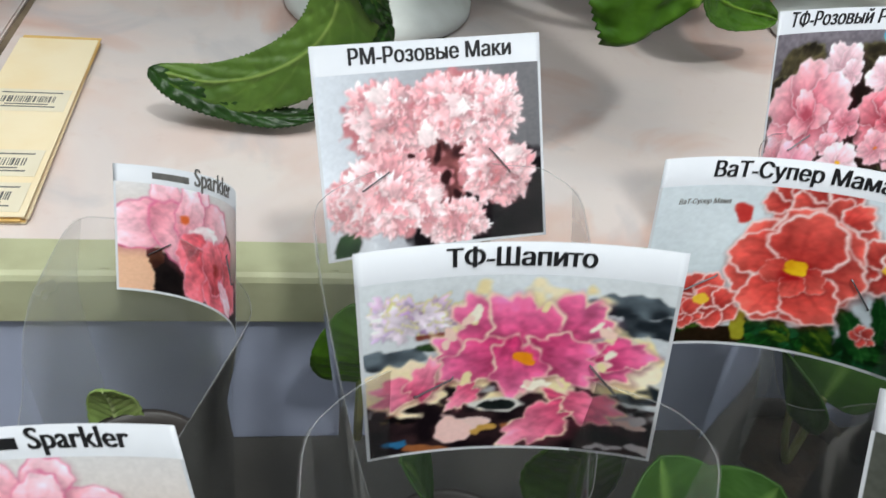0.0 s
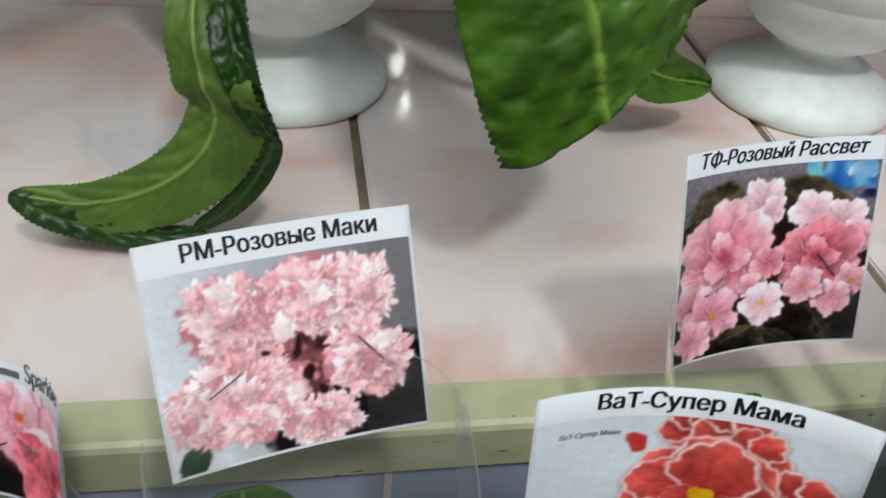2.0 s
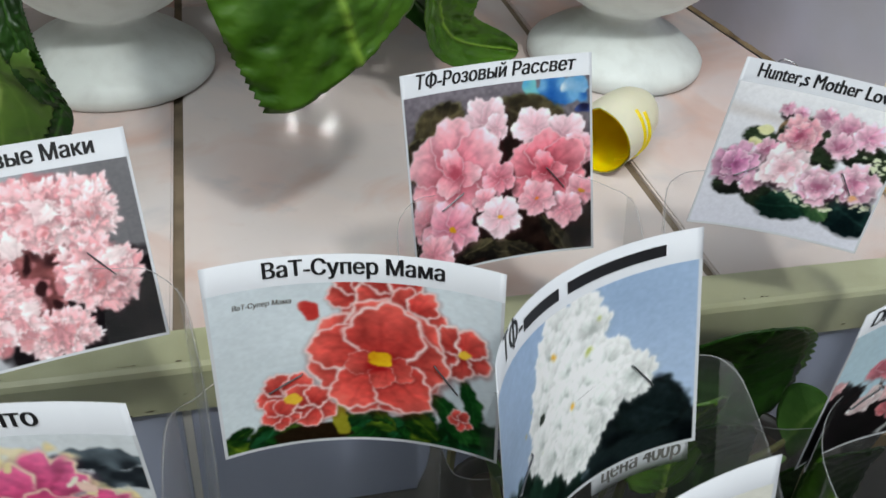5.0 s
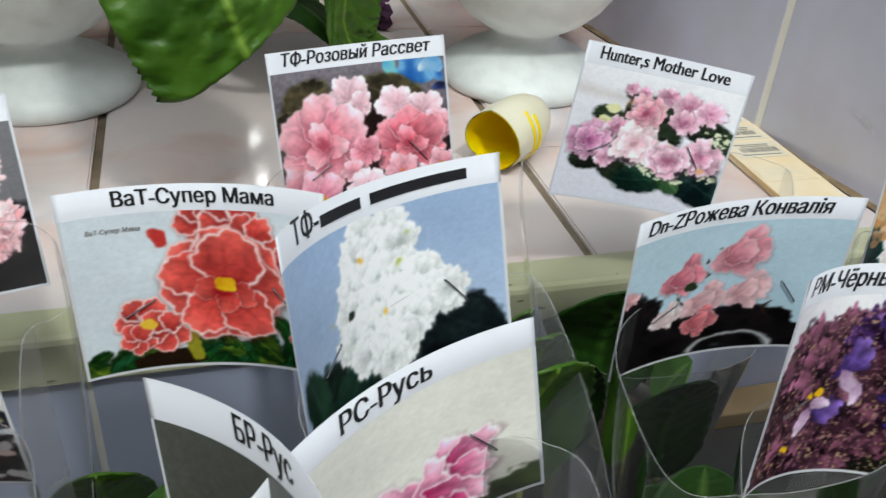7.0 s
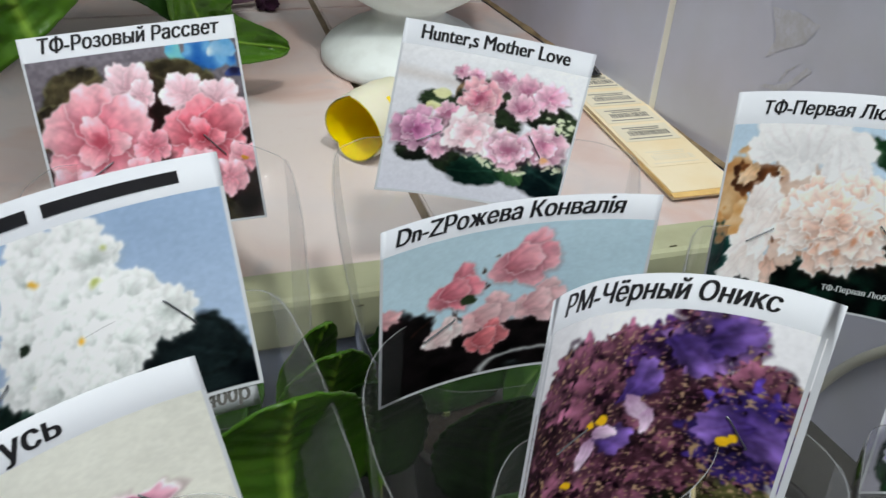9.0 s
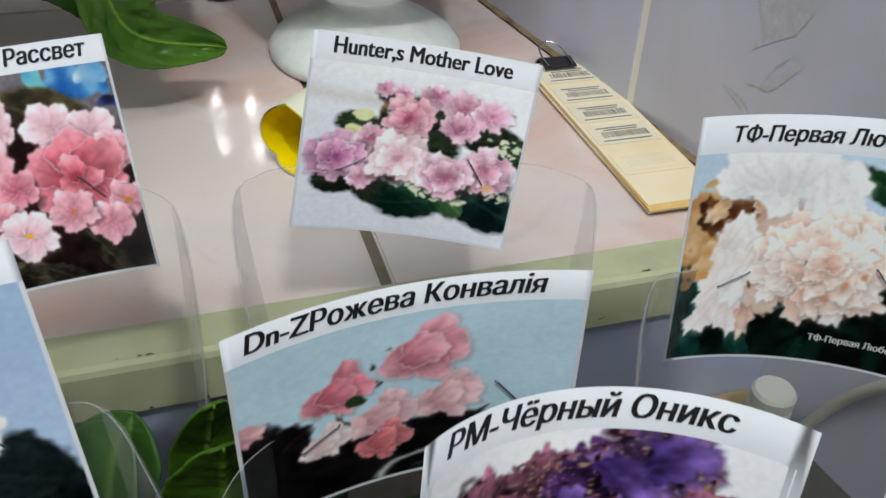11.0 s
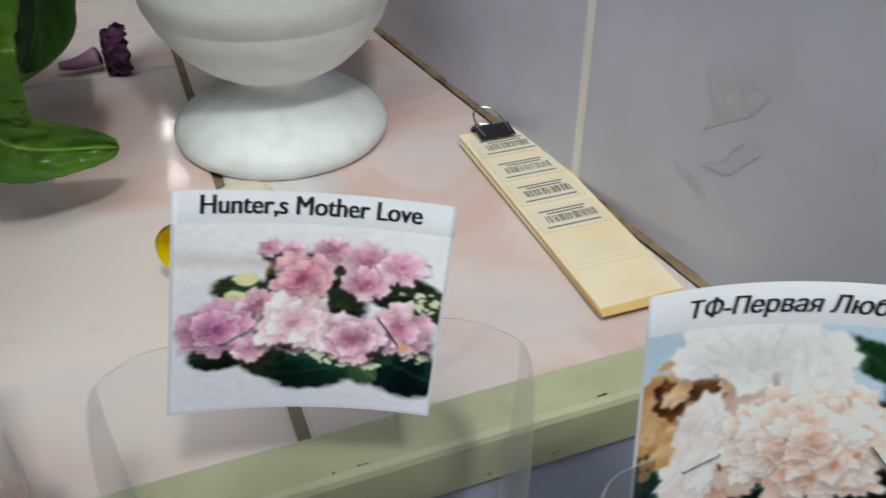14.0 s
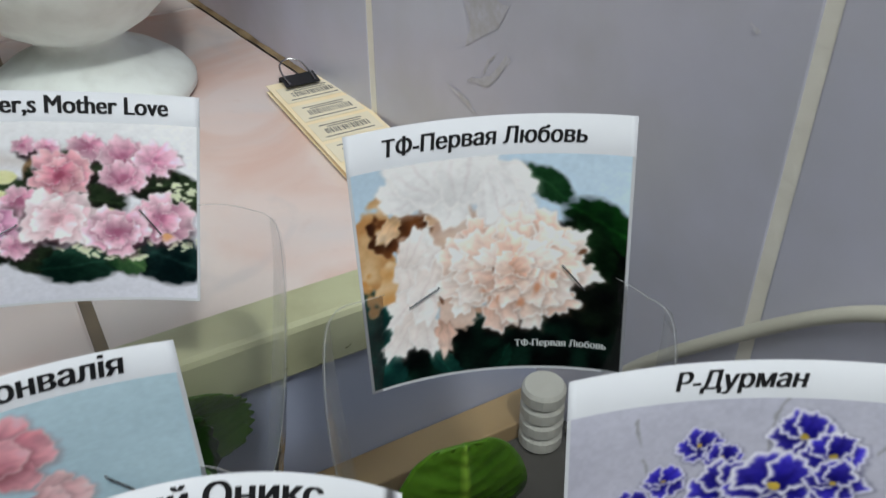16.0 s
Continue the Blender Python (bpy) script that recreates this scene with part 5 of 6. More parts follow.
TITLE_V = 0.905
LABELS = [
    dict(at=((-0.0302, -0.0444, 0.0688), (-26.3, -1.3, 11.4), 0.0606, 0.0540, 5.7), paint=paint_pink_frilled, seed=1, sleeve=0.034,
         label="white card with photo of pale pink frilled violets", words=[("РМ-Розовые Маки", 0.165, 0.87, TITLE_V, 0, INK)]),
    dict(top=0.893, at=((0.0989, -0.0179, 0.0693), (-17.6, -2.6, 5.2), 0.0589, 0.0611, 10.1), paint=paint_pink_pansy, seed=2, sleeve=0.036,
         label="bent card with photo of pink violets and dark leaves", words=[("ТФ-Розовый Рассвет", 0.08, 0.91, 0.925, 0.18, INK)]),
    dict(at=((0.2025, -0.0177, 0.0648), (-12.7, 10.0, -11.3), 0.0634, 0.0557, 8.7), paint=paint_variegated, seed=3, sleeve=0.046,
         label="card with photo of lilac-pink flowers over variegated leaves", words=[("Hunter,s Mother Love", 0.1, 0.875, TITLE_V, 0, INK)]),
    dict(at=((0.2847, -0.0873, 0.0628), (-4.9, -2.5, -25.7), 0.0640, 0.0691, 12.2), paint=paint_cream_double, seed=4, sleeve=0.038,
         label="bent card with photo of cream-white double blooms", words=[("ТФ-Первая Любовь", 0.13, 0.83, TITLE_V, 0.1, INK), ("ТФ-Первая Любовь", 0.58, 0.93, 0.105, 0.0, WHITE_INK)]),
    dict(at=((0.0456, -0.0912, 0.0701), (-7.3, -3.5, -14.1), 0.0637, 0.0500, 15.0), paint=paint_red_white_edge, seed=5, sleeve=0.037,
         label="bent card with photo of a red flower edged in white", words=[("ВаТ-Супер Мама", 0.2, 0.79, TITLE_V, 0, INK), ("ВаТ-Супер Мама", 0.09, 0.28, 0.775, 0.15, GREY_INK)]),
    dict(at=((0.0827, -0.1184, 0.0794), (-15.3, 3.7, 32.9), 0.0706, 0.0527, 18.0), paint=paint_white_tower, seed=6, sleeve=0.036,
         label="card with photo of a white double violet on blue", price="цена 400р", words=[("ТФ-", 0.12, 0.27, TITLE_V, 0, INK), (None, 0.28, 0.47, TITLE_V, 0, INK), (None, 0.51, 0.88, TITLE_V, 0, INK)]),
    dict(top=0.866, film=0.004, at=((0.1744, -0.1162, 0.0712), (0.0, -0.4, 1.5), 0.0649, 0.0480, 10.6), paint=paint_pink_bells, seed=7, sleeve=0.038,
         label="bent card with photo of pale pink bell flowers", words=[("Dn-ZРожева Конвалія", 0.06, 0.87, 0.901, 0.15, INK)]),
    dict(at=((0.1946, -0.1483, 0.0636), (-9.1, 4.2, -8.8), 0.0653, 0.0579, 24.9), paint=paint_dark_purple, seed=8, sleeve=0.036,
         label="bent card with photo of dark purple ruffled blooms", words=[("РМ-Чёрный Оникс", 0.09, 0.82, TITLE_V, 0.12, INK)]),
    dict(top=0.845, at=((0.0775, -0.1615, 0.0698), (-8.1, -5.9, 26.7), 0.0653, 0.0440, 14.0), paint=paint_magenta_fan, seed=9, sleeve=0.034,
         label="bent card with photo of magenta and white petals", words=[("РС-Русь", 0.34, 0.66, 0.88, 0.1, INK)]),
    dict(at=((0.0524, -0.1788, 0.0683), (-3.7, -17.3, -63.3), 0.0591, 0.0600, 11.4), paint=paint_peach_buds, seed=10, sleeve=0.032,
         label="card with photo of peach buds on a dark ground", words=[("БР-Рус", 0.42, 0.75, TITLE_V, 0, INK)]),
    dict(at=((0.2920, -0.1581, 0.0485), (-8.9, -1.1, -27.2), 0.0618, 0.0597, 9.3), paint=paint_blue_white, seed=11, sleeve=0.036,
         label="bent card with photo of blue and white violets", words=[("Р-Дурман", 0.33, 0.7, TITLE_V, 0.1, INK)]),
    dict(at=((-0.0226, -0.1241, 0.0731), (-2.8, -5.6, -5.6), 0.0574, 0.0516, 9.0), paint=paint_magenta_gold_edge, seed=12, sleeve=0.036,
         label="bent card with photo of a magenta flower with cream edges", words=[("ТФ-Шапито", 0.285, 0.735, TITLE_V, 0, INK)]),
    dict(at=((-0.0914, -0.0404, 0.0330), (-17.3, -16.6, -44.1), 0.0596, 0.0376, 22.9), paint=paint_pink_camellia, seed=13, sleeve=0.034,
         label="curled card with photo of pink open blooms", words=[(None, 0.2, 0.42, TITLE_V, 0, GREY_INK), ("Sparkler", 0.46, 0.8, TITLE_V, 0, GREY_INK)]),
    dict(at=((-0.1107, -0.1214, 0.0138), (-12.8, -12.2, -8.0), 0.0615, 0.0605, 5.2), paint=paint_pink_camellia, seed=14, sleeve=0.034,
         label="card with photo of pink open blooms, half hidden", words=[(None, 0.15, 0.42, TITLE_V, 0, INK), ("Sparkler", 0.46, 0.82, TITLE_V, 0, INK)]),
]
CARDS = [picture_label(s) for s in LABELS]

# ---------------------------------------------------------------- leaves


def leaf_bm(rib, half, side, p=0.8, q=0.6, cup=0.0, serr=0.0, teeth=40, pucker=0.0006, nu=64, nv=22, left=1.0, right=1.0, wave=0.0, curl=0.0, end=1.0, skew=0.0, roll=0.0, blister=0.0):
    """A leaf blade on a rib line. half: half width; cup: how far the sides lift; serr: toothed edge; curl: edges rolled over."""
    line = bezier(rib, nu)
    bm = bmesh.new()
    rows, vein = [], []
    side = Vector(side)
    for i, c in enumerate(line):
        t = i / nu
        d = (line[min(i + 1, nu)] - line[max(i - 1, 0)]).normalized()
        sd = (side - d * side.dot(d)).normalized()
        nm = sd.cross(d).normalized()
        w = half * max(math.sin(math.pi * min(t ** p, 1.0) * end), 0.0) ** q + 0.0002
        row = []
        for j in range(nv + 1):
            s = 2 * j / nv - 1
            e = 1 + serr * (abs(((t * teeth) % 1) - 0.5) * 2 - 0.5) * abs(s) ** 4
            ws = w * (left if s < 0 else right) * e
            lat = (t * 9 - abs(s) * 1.6) % 1.0
            q3 = c + sd * s * ws
            lump = pucker * (0.45 * math.sin(lat * 2 * math.pi) * (1 - abs(s)) ** 0.3 - 1.2 * math.exp(-(s / 0.05) ** 2)) + pucker * noise.noise(q3 * 160) + blister * abs(noise.noise(q3 * 260))
            r = abs(s)
            lift = cup * ws * r ** 1.5 + curl * ws * max(r - 0.55, 0) ** 1.5 + wave * math.sin(t * 17 + (2 if s < 0 else 0)) * r * r
            across = s * ws
            if roll and s > 0:
                bend = roll * (1 - 0.7 * min(max((t - 0.42) / 0.2, 0), 1))
                th = bend * r
                across, lift = ws * math.sin(th) / bend, lift - ws * (1 - math.cos(th)) / bend
            row.append(bm.verts.new(c + sd * across + nm * (lift + lump) + d * (skew * s * ws - (0.25 * ws * s ** 4 if end < 1 else 0)) * t))
            v = math.exp(-(s / 0.035) ** 2) + 0.22 * max(0.0, 1 - abs(lat - 0.5) * 14) * (1 - r * 0.6)
            vein.append(min(v, 1.0))
        rows.append(row)
    for a, b in zip(rows, rows[1:]):
        for j in range(nv):
            bm.faces.new((a[j], a[j + 1], b[j + 1], b[j]))
    return bm, vein


def leaf(name, mat, parent, label="", thick=0.0007, back=None, **kw):
    bm, vein = leaf_bm(**kw)
    me = mesh_of(name, bm, mat, True)
    fill_attribute(me, "vein", vein)
    ob = new(name, me)
    ob.parent = parent
    mod = ob.modifiers.new("thickness", "SOLIDIFY")
    mod.thickness, mod.offset = thick, 0
    if back:
        me.materials.append(back)
        mod.material_offset = 1
    return tagged(ob, label)


# ---------------------------------------------------------------- potted cuttings in clear film sleeves


def sleeve_mesh(card, half, parent, front=-0.030, film=None):
    """A clear tapering film tube whose far side carries the card; its near side is cut lower."""
    rz = radians(card.turn[2])
    lean = math.tan(radians(-card.turn[0]))
    cx, cy, cz = card.c
    low = cz - card.h / 2
    bm = bmesh.new()
    nphi, nz = 72, 14
    m = Matrix.Translation((cx, cy, 0)) @ Matrix.Rotation(rz, 4, "Z")
    seed = cx * 91 + cy * 37

    def point(phi, z):
        f = (z - TABLE_Z) / (low - TABLE_Z)
        a = 0.027 + (half - 0.027) * min(f, 1.15)
        b = 0.024 + 0.002 * f
        yb = lean * (max(z, 0.01) - cz) + 0.0016
        e = 2 / 2.5
        x = a * math.copysign(abs(math.cos(phi)) ** e, math.cos(phi))
        y = b * math.copysign(abs(math.sin(phi)) ** e, math.sin(phi))
        wob = 0.0012 * noise.noise((math.cos(phi) * 1.5 + seed, math.sin(phi) * 1.5, z * 25)) * f
        return m @ Vector((x * (1 + wob * 20), yb - b + y + wob - 0.001, z))

    rows = []
    for i in range(nphi + 1):
        phi = 2 * math.pi * i / nphi
        s = math.sin(phi)
        k = min(max((s + 0.6) / 0.9, 0), 1)
        k = k * k * (3 - 2 * k)
        top = (low + front + 0.006 * noise.noise((seed, phi, 2))) * (1 - k) + (low + 0.42 * card.h) * k + 0.003 * noise.noise((math.cos(phi) * 2, s * 2, seed))
        rows.append([bm.verts.new(point(phi, TABLE_Z + 0.001 + (top - TABLE_Z - 0.001) * j / nz)) for j in range(nz + 1)])
    for a, b in zip(rows, rows[1:]):
        for j in range(nz):
            bm.faces.new((a[j], a[j + 1], b[j + 1], b[j]))
    rim = [r[-1].co.copy() for r in rows]
    folds = []
    for mid, reach in ((0, 4), (nphi // 2, 4)):
        fm = bmesh.new()
        cols = []
        for i in range(mid - reach, mid + reach + 1):
            c = [v.co for v in rows[i % nphi]]
            off = m.to_3x3() @ Vector((0.0005 if mid == 0 else -0.0005, 0, 0))
            cols.append([fm.verts.new(v + off) for v in c])
        for a, b in zip(cols, cols[1:]):
            for j in range(nz):
                fm.faces.new((a[j], a[j + 1], b[j + 1], b[j]))
        folds.append(fm)
    for fm in folds:
        part("film_fold", fm, FILM_FOLD, parent, "pressed side fold of the film", True)
    part("film", bm, film or FILM, parent, "clear plastic film", True)
    rb = tube(rim[:-1:2] + [rim[-1]], 0.00012, 108, 5)
    part("film_rim", rb, FILM_EDGE, parent)
    return m, lean


def potted_plant(card, half, seed, leaves, front, film):
    rnd = random.Random(seed)
    k = thing("potted_violet", "young violet in a dark pot inside clear film", "potted plant", "potted plants in film sleeves")
    m, lean = sleeve_mesh(card, half, k, front, film)
    mid = m @ Vector((0, lean * (0.01 - card.c.z) - 0.024, 0))
    pot = part("pot", lathe([(0.001, TABLE_Z + 0.0005), (0.017, TABLE_Z + 0.0005), (0.0222, TABLE_Z + 0.040), (0.0235, TABLE_Z + 0.0405), (0.0235, TABLE_Z + 0.044), (0.0215, TABLE_Z + 0.044), (0.0205, TABLE_Z + 0.037)], 32), POT, k, "dark plastic pot", True)
    pot.location = (mid.x, mid.y, 0)
    soil = part("soil", lathe([(0.0001, TABLE_Z + 0.037), (0.008, TABLE_Z + 0.039), (0.0155, TABLE_Z + 0.0375), (0.0204, TABLE_Z + 0.037)], 24, 0.1), SOIL, pot, "dark potting soil")
    for n in range(leaves):
        a = rnd.uniform(0, 2 * math.pi)
        reach, rise, size = rnd.uniform(0.004, 0.013), rnd.uniform(0.022, 0.058), rnd.uniform(0.013, 0.019)
        base = Vector((mid.x, mid.y, TABLE_Z + 0.036))
        out = Vector((math.cos(a), math.sin(a), 0))
        elbow = base + out * reach + Vector((0, 0, rise * 0.6))
        tip = elbow + out * size * 0.7 + Vector((0, 0, size * 1.6))
        blade = leaf("leaf", VIOLET_LEAF, k, rib=[elbow - Vector((0, 0, 0.001)), elbow.lerp(tip, 0.5) + Vector((0, 0, 0.003)), tip], half=size, side=out.cross(Vector((0, 0, 1))), p=0.75, q=0.55, cup=0.25,
             serr=0.06, teeth=26, nu=24, nv=12, pucker=0.0004)
        part("stem", tube([base, base.lerp(elbow, 0.5) + out * 0.001, elbow], 0.0013, 8, 6), STEM, blade)
    return k


PLANTS = [potted_plant(c, s["sleeve"], i, {0: 2, 1: 3, 2: 1, 3: 0, 12: 0, 13: 0}.get(i, 6), s.get("film", -0.03), {2: FILM_HAZY, 12: FILM_MILKY, 13: FILM_MILKY}.get(i)) for i, (c, s) in enumerate(zip(CARDS, LABELS))]

# ---------------------------------------------------------------- urns and their hanging leaves
URN_PROFILE = [(0.0, 0.0), (0.047, 0.0), (0.0488, 0.0022), (0.0488, 0.0062), (0.0470, 0.0085), (0.0462, 0.0098), (0.0440, 0.0115), (0.036, 0.0172), (0.027, 0.0216), (0.0212, 0.0256),
               (0.0195, 0.0285), (0.0205, 0.0310), (0.026, 0.0340), (0.034, 0.0390), (0.0425, 0.0470), (0.0490, 0.0565), (0.0522, 0.0640), (0.0526, 0.0655), (0.0530, 0.0657), (0.0555, 0.0765),
               (0.0572, 0.0905), (0.0580, 0.1055), (0.0605, 0.1095), (0.0612, 0.1125), (0.0590, 0.1145), (0.0560, 0.1115), (0.0545, 0.0975), (0.0001, 0.0960)]


def urn(x, y, turn):
    k = thing("urn", "chalky white footed urn standing on the tiled ledge", "urn", "white urns", m=pose(x, y, 0.0003, 0, 0, turn))
    part("body", lathe(URN_PROFILE, 96, 0.006), CERAMIC, k, smooth=True)
    part("soil", lathe([(0.0001, 0.1010), (0.03, 0.1020), (0.0545, 0.0995)], 32, 0.05), SOIL, k, "dark potting soil")
    return k


urn(-0.030, 0.204, 0)
urn(0.236, 0.193, 40)
plant = thing("hanging_leaf_plant", "plant with long dark green hanging leaves, rooted in the urn", "plant")
folded = leaf("leaf", LEAF_PALE, plant, "pale folded leaf with toothed edge",
              rib=[(-0.052, 0.125, 0.116), (-0.0585, 0.084, 0.0900), (-0.0570, 0.0745, 0.0700), (-0.0535, 0.0740, 0.0550), (-0.0620, 0.0735, 0.0385), (-0.0800, 0.0720, 0.0270), (-0.1010, 0.0725, 0.0222), (-0.1225, 0.0740, 0.0255)],
              half=0.0112, side=(0.75, -0.25, -0.60), p=0.85, q=0.45, cup=0.10, serr=0.10, teeth=56, pucker=0.0007, blister=0.0010, nu=120, nv=36, left=0.92, right=1.5)
leaf("folded_margin", LEAF_DARK, folded, "dark green toothed margin folded over",
     rib=[(-0.040, 0.15, 0.128), (-0.0490, 0.110, 0.108), (-0.0472, 0.080, 0.0860), (-0.0446, 0.0720, 0.0745), (-0.0415, 0.0700, 0.0632), (-0.0372, 0.0700, 0.0535), (-0.0338, 0.0715, 0.0478)],
     half=0.0066, side=(1, -0.2, 0.35), p=0.62, q=0.5, cup=-0.30, serr=0.16, teeth=54, pucker=0.0006, blister=0.0022, nu=120, nv=24)
leaf("folded_margin", LEAF_DARK, folded, "dark green margin turned under", rib=[(-0.0340, 0.0712, 0.0500), (-0.0372, 0.0712, 0.0405), (-0.0430, 0.0712, 0.0300), (-0.0520, 0.0712, 0.0190), (-0.0640, 0.0712, 0.0110)],
     half=0.0046, side=(1, -0.2, -0.7), q=0.4, serr=0.12, teeth=26, blister=0.0012, nu=60, nv=12)
leaf("folded_margin", LEAF_DARK, folded, "dark green margin turned under", rib=[(-0.1235, 0.0728, 0.0265), (-0.1128, 0.0715, 0.0188), (-0.0971, 0.0705, 0.0132), (-0.0780, 0.0700, 0.0090), (-0.0600, 0.0705, 0.0100)],
     half=0.0052, side=(0, -0.5, -1), p=0.8, q=0.4, serr=0.12, teeth=30, blister=0.0012, nu=60, nv=12)
leaf("leaf", LEAF, plant, "broad dark green blistered leaf", rib=[(-0.008, 0.17, 0.128), (0.022, 0.10, 0.165), (0.044, 0.05, 0.142), (0.0565, 0.037, 0.110), (0.0660, 0.034, 0.0785)],
     half=0.0385, side=(0.95, 0.28, 0.1), p=0.8, q=0.9, cup=0.10, pucker=0.0012, blister=0.0030, serr=0.05, teeth=44, end=0.66, skew=-0.34, nu=90, nv=36)
leaf("leaf", LEAF, plant, "long dark green blistered drooping leaf", rib=[(-0.01, 0.2, 0.125), (0.06, 0.18, 0.17), (0.126, 0.145, 0.13), (0.119, 0.138, 0.075), (0.126, 0.143, 0.040), (0.164, 0.152, 0.026)],
     half=0.0190, side=(0.80, 0.45, 0.35), p=0.8, q=0.5, cup=-0.5, pucker=0.0010, blister=0.0022, serr=0.03, nu=120, nv=40)
leaf("leaf", LEAF_PALE, plant, "pale green leaf underside", rib=[(-0.02, 0.2, 0.125), (0.03, 0.185, 0.16), (0.080, 0.165, 0.12), (0.094, 0.158, 0.085), (0.104, 0.152, 0.056)],
     half=0.024, side=(0.95, 0.2, 0.1), p=0.8, q=0.45, cup=-0.1, blister=0.0008)
leaf("leaf", LEAF_DARK, plant, "dark rolled leaf margin", rib=[(0.02, 0.18, 0.12), (0.06, 0.155, 0.072), (0.098, 0.146, 0.063), (0.122, 0.148, 0.043), (0.150, 0.154, 0.024)],
     half=0.0075, side=(0.3, -0.2, 0.9), p=0.8, q=0.5, cup=-0.5, serr=0.06, blister=0.0008)
leaf("leaf", LEAF_DARK, plant, "dark curled leaf", rib=[(0.0, 0.21, 0.125), (0.08, 0.2, 0.16), (0.140, 0.172, 0.12), (0.148, 0.162, 0.085), (0.138, 0.156, 0.060)],
     half=0.016, side=(0.9, 0.2, 0.3), p=0.8, q=0.5, cup=-0.6, blister=0.001)
leaf("leaf", LEAF, plant, "dark green leaf with pointed tip", rib=[(-0.01, 0.22, 0.125), (0.06, 0.235, 0.16), (0.125, 0.225, 0.11), (0.146, 0.21, 0.062), (0.128, 0.20, 0.038)],
     half=0.022, side=(0.5, 0.8, -0.2), p=0.8, q=0.55, cup=-0.2)
# three leaves above the view, added to throw soft shade on the tiles
leaf("leaf", LEAF, plant, "dark green leaf", rib=[(-0.05, 0.22, 0.125), (-0.10, 0.20, 0.18), (-0.17, 0.17, 0.19), (-0.22, 0.15, 0.16)], half=0.03, side=(0.3, 0.9, 0.1), p=0.8, q=0.6, cup=-0.2)
leaf("leaf", LEAF, plant, "broad dark green arching leaf, unseen, added for its shade", rib=[(-0.05, 0.2, 0.125), (-0.09, 0.14, 0.20), (-0.13, 0.08, 0.215), (-0.17, 0.03, 0.19)], half=0.034, side=(0.7, -0.5, 0.1), p=0.8, q=0.55, cup=-0.2, blister=0.001)
leaf("leaf", LEAF, plant, "broad dark green arching leaf, unseen, added for its shade", rib=[(-0.06, 0.22, 0.125), (-0.13, 0.19, 0.20), (-0.20, 0.13, 0.22), (-0.25, 0.08, 0.20)], half=0.034, side=(0.5, -0.7, 0.1), p=0.8, q=0.55, cup=-0.2, blister=0.001)

# ---------------------------------------------------------------- small things on the ledge


def price_tags(m, length, stickers, clip):
    """A sheaf of long yellowed price tags, with barcode stickers, held by a binder clip."""
    k = thing("price_tag_sheaf", "sheaf of long yellowed price tags with barcode stickers", "price tags", m=m)
    w = 0.033
    rnd = random.Random(5)
    for i in range(7):
        dx, dy, a = rnd.uniform(-0.0006, 0.0006), rnd.uniform(-0.002, 0.002), rnd.uniform(-0.8, 0.8)
        z = 0.0004 + i * 0.00055
        part("tag", box(-w / 2, w / 2, -length / 2 + dy, length / 2 + dy, z, z + 0.0004, 0.0, m=pose(dx, 0, 0, 0, 0, a)), TAG if i == 6 else TAG_EDGE if i % 2 else TAG, k)
    z = 0.0004 + 7 * 0.00055
    for y, faded in stickers:
        st = part("sticker", box(-w / 2 + 0.0015, w / 2 - 0.0025, y - 0.0085, y + 0.0085, z, z + 0.00015), TAG if faded else STICKER, k, "white barcode sticker")
        x = -0.010
        bm = bmesh.new()
        while x < 0.0105:
            b = rnd.choice((0.0003, 0.0005, 0.0008))
            box(x, x + b, y - 0.0030, y + 0.0018, z + 0.00015, z + 0.0002, bm=bm)
            x += b + rnd.choice((0.0003, 0.0005, 0.0007))
        part("barcode", bm, STICKER if faded else GREY_INK, st, "printed barcode")["kind"] = "stuff"
        for yy, x0, x1 in ((y + 0.0052, -0.011, 0.009), (y + 0.0033, -0.008, 0.008), (y - 0.0058, -0.012, 0.011)):
            part("printed_line", box(x0, x1, yy - 0.0004, yy + 0.0004, z + 0.00015, z + 0.0002), STICKER if faded else GREY_INK, st)
    if clip:
        b = thing("binder_clip", "small black binder clip with wire handles", "binder clip", m=m @ pose(-0.002, length / 2 - 0.003, 0))
        bm = bmesh.new()
        n = 8
        sec = [(-0.006, 0.0058), (-0.001, 0.0064), (0.0035, 0.0070), (0.0047, 0.006), (0.0047, 0.0005), (0.0035, -0.0001), (-0.006, 0.0001)]
        rows_ = [[bm.verts.new((-0.0085 + 0.017 * i / n, y, z)) for y, z in sec] for i in range(n + 1)]
        for a, c in zip(rows_, rows_[1:]):
            for j in range(len(sec) - 1):
                bm.faces.new((a[j], a[j + 1], c[j + 1], c[j]))
        ob = part("spring_body", bm, BLACK_METAL, b, "black sprung steel")
        s = ob.modifiers.new("thickness", "SOLIDIFY")
        s.thickness = 0.0004
        part("wire_handle", tube([(-0.0062, -0.005, 0.0066), (-0.0066, 0.004, 0.0078), (-0.005, 0.012, 0.0098), (0.0, 0.0155, 0.0105), (0.005, 0.012, 0.0098), (0.0066, 0.004, 0.0078), (0.0062, -0.005, 0.0066)], 0.0005, 36, 6), CHROME, b, "bright wire handle")
        part("wire_handle", tube([(-0.0062, 0.006, 0.0012), (-0.005, 0.014, 0.0009), (0.0, 0.017, 0.0009), (0.005, 0.014, 0.0009), (0.0062, 0.006, 0.0012)], 0.0005, 24, 6), CHROME, b, "bright wire handle")
    return k


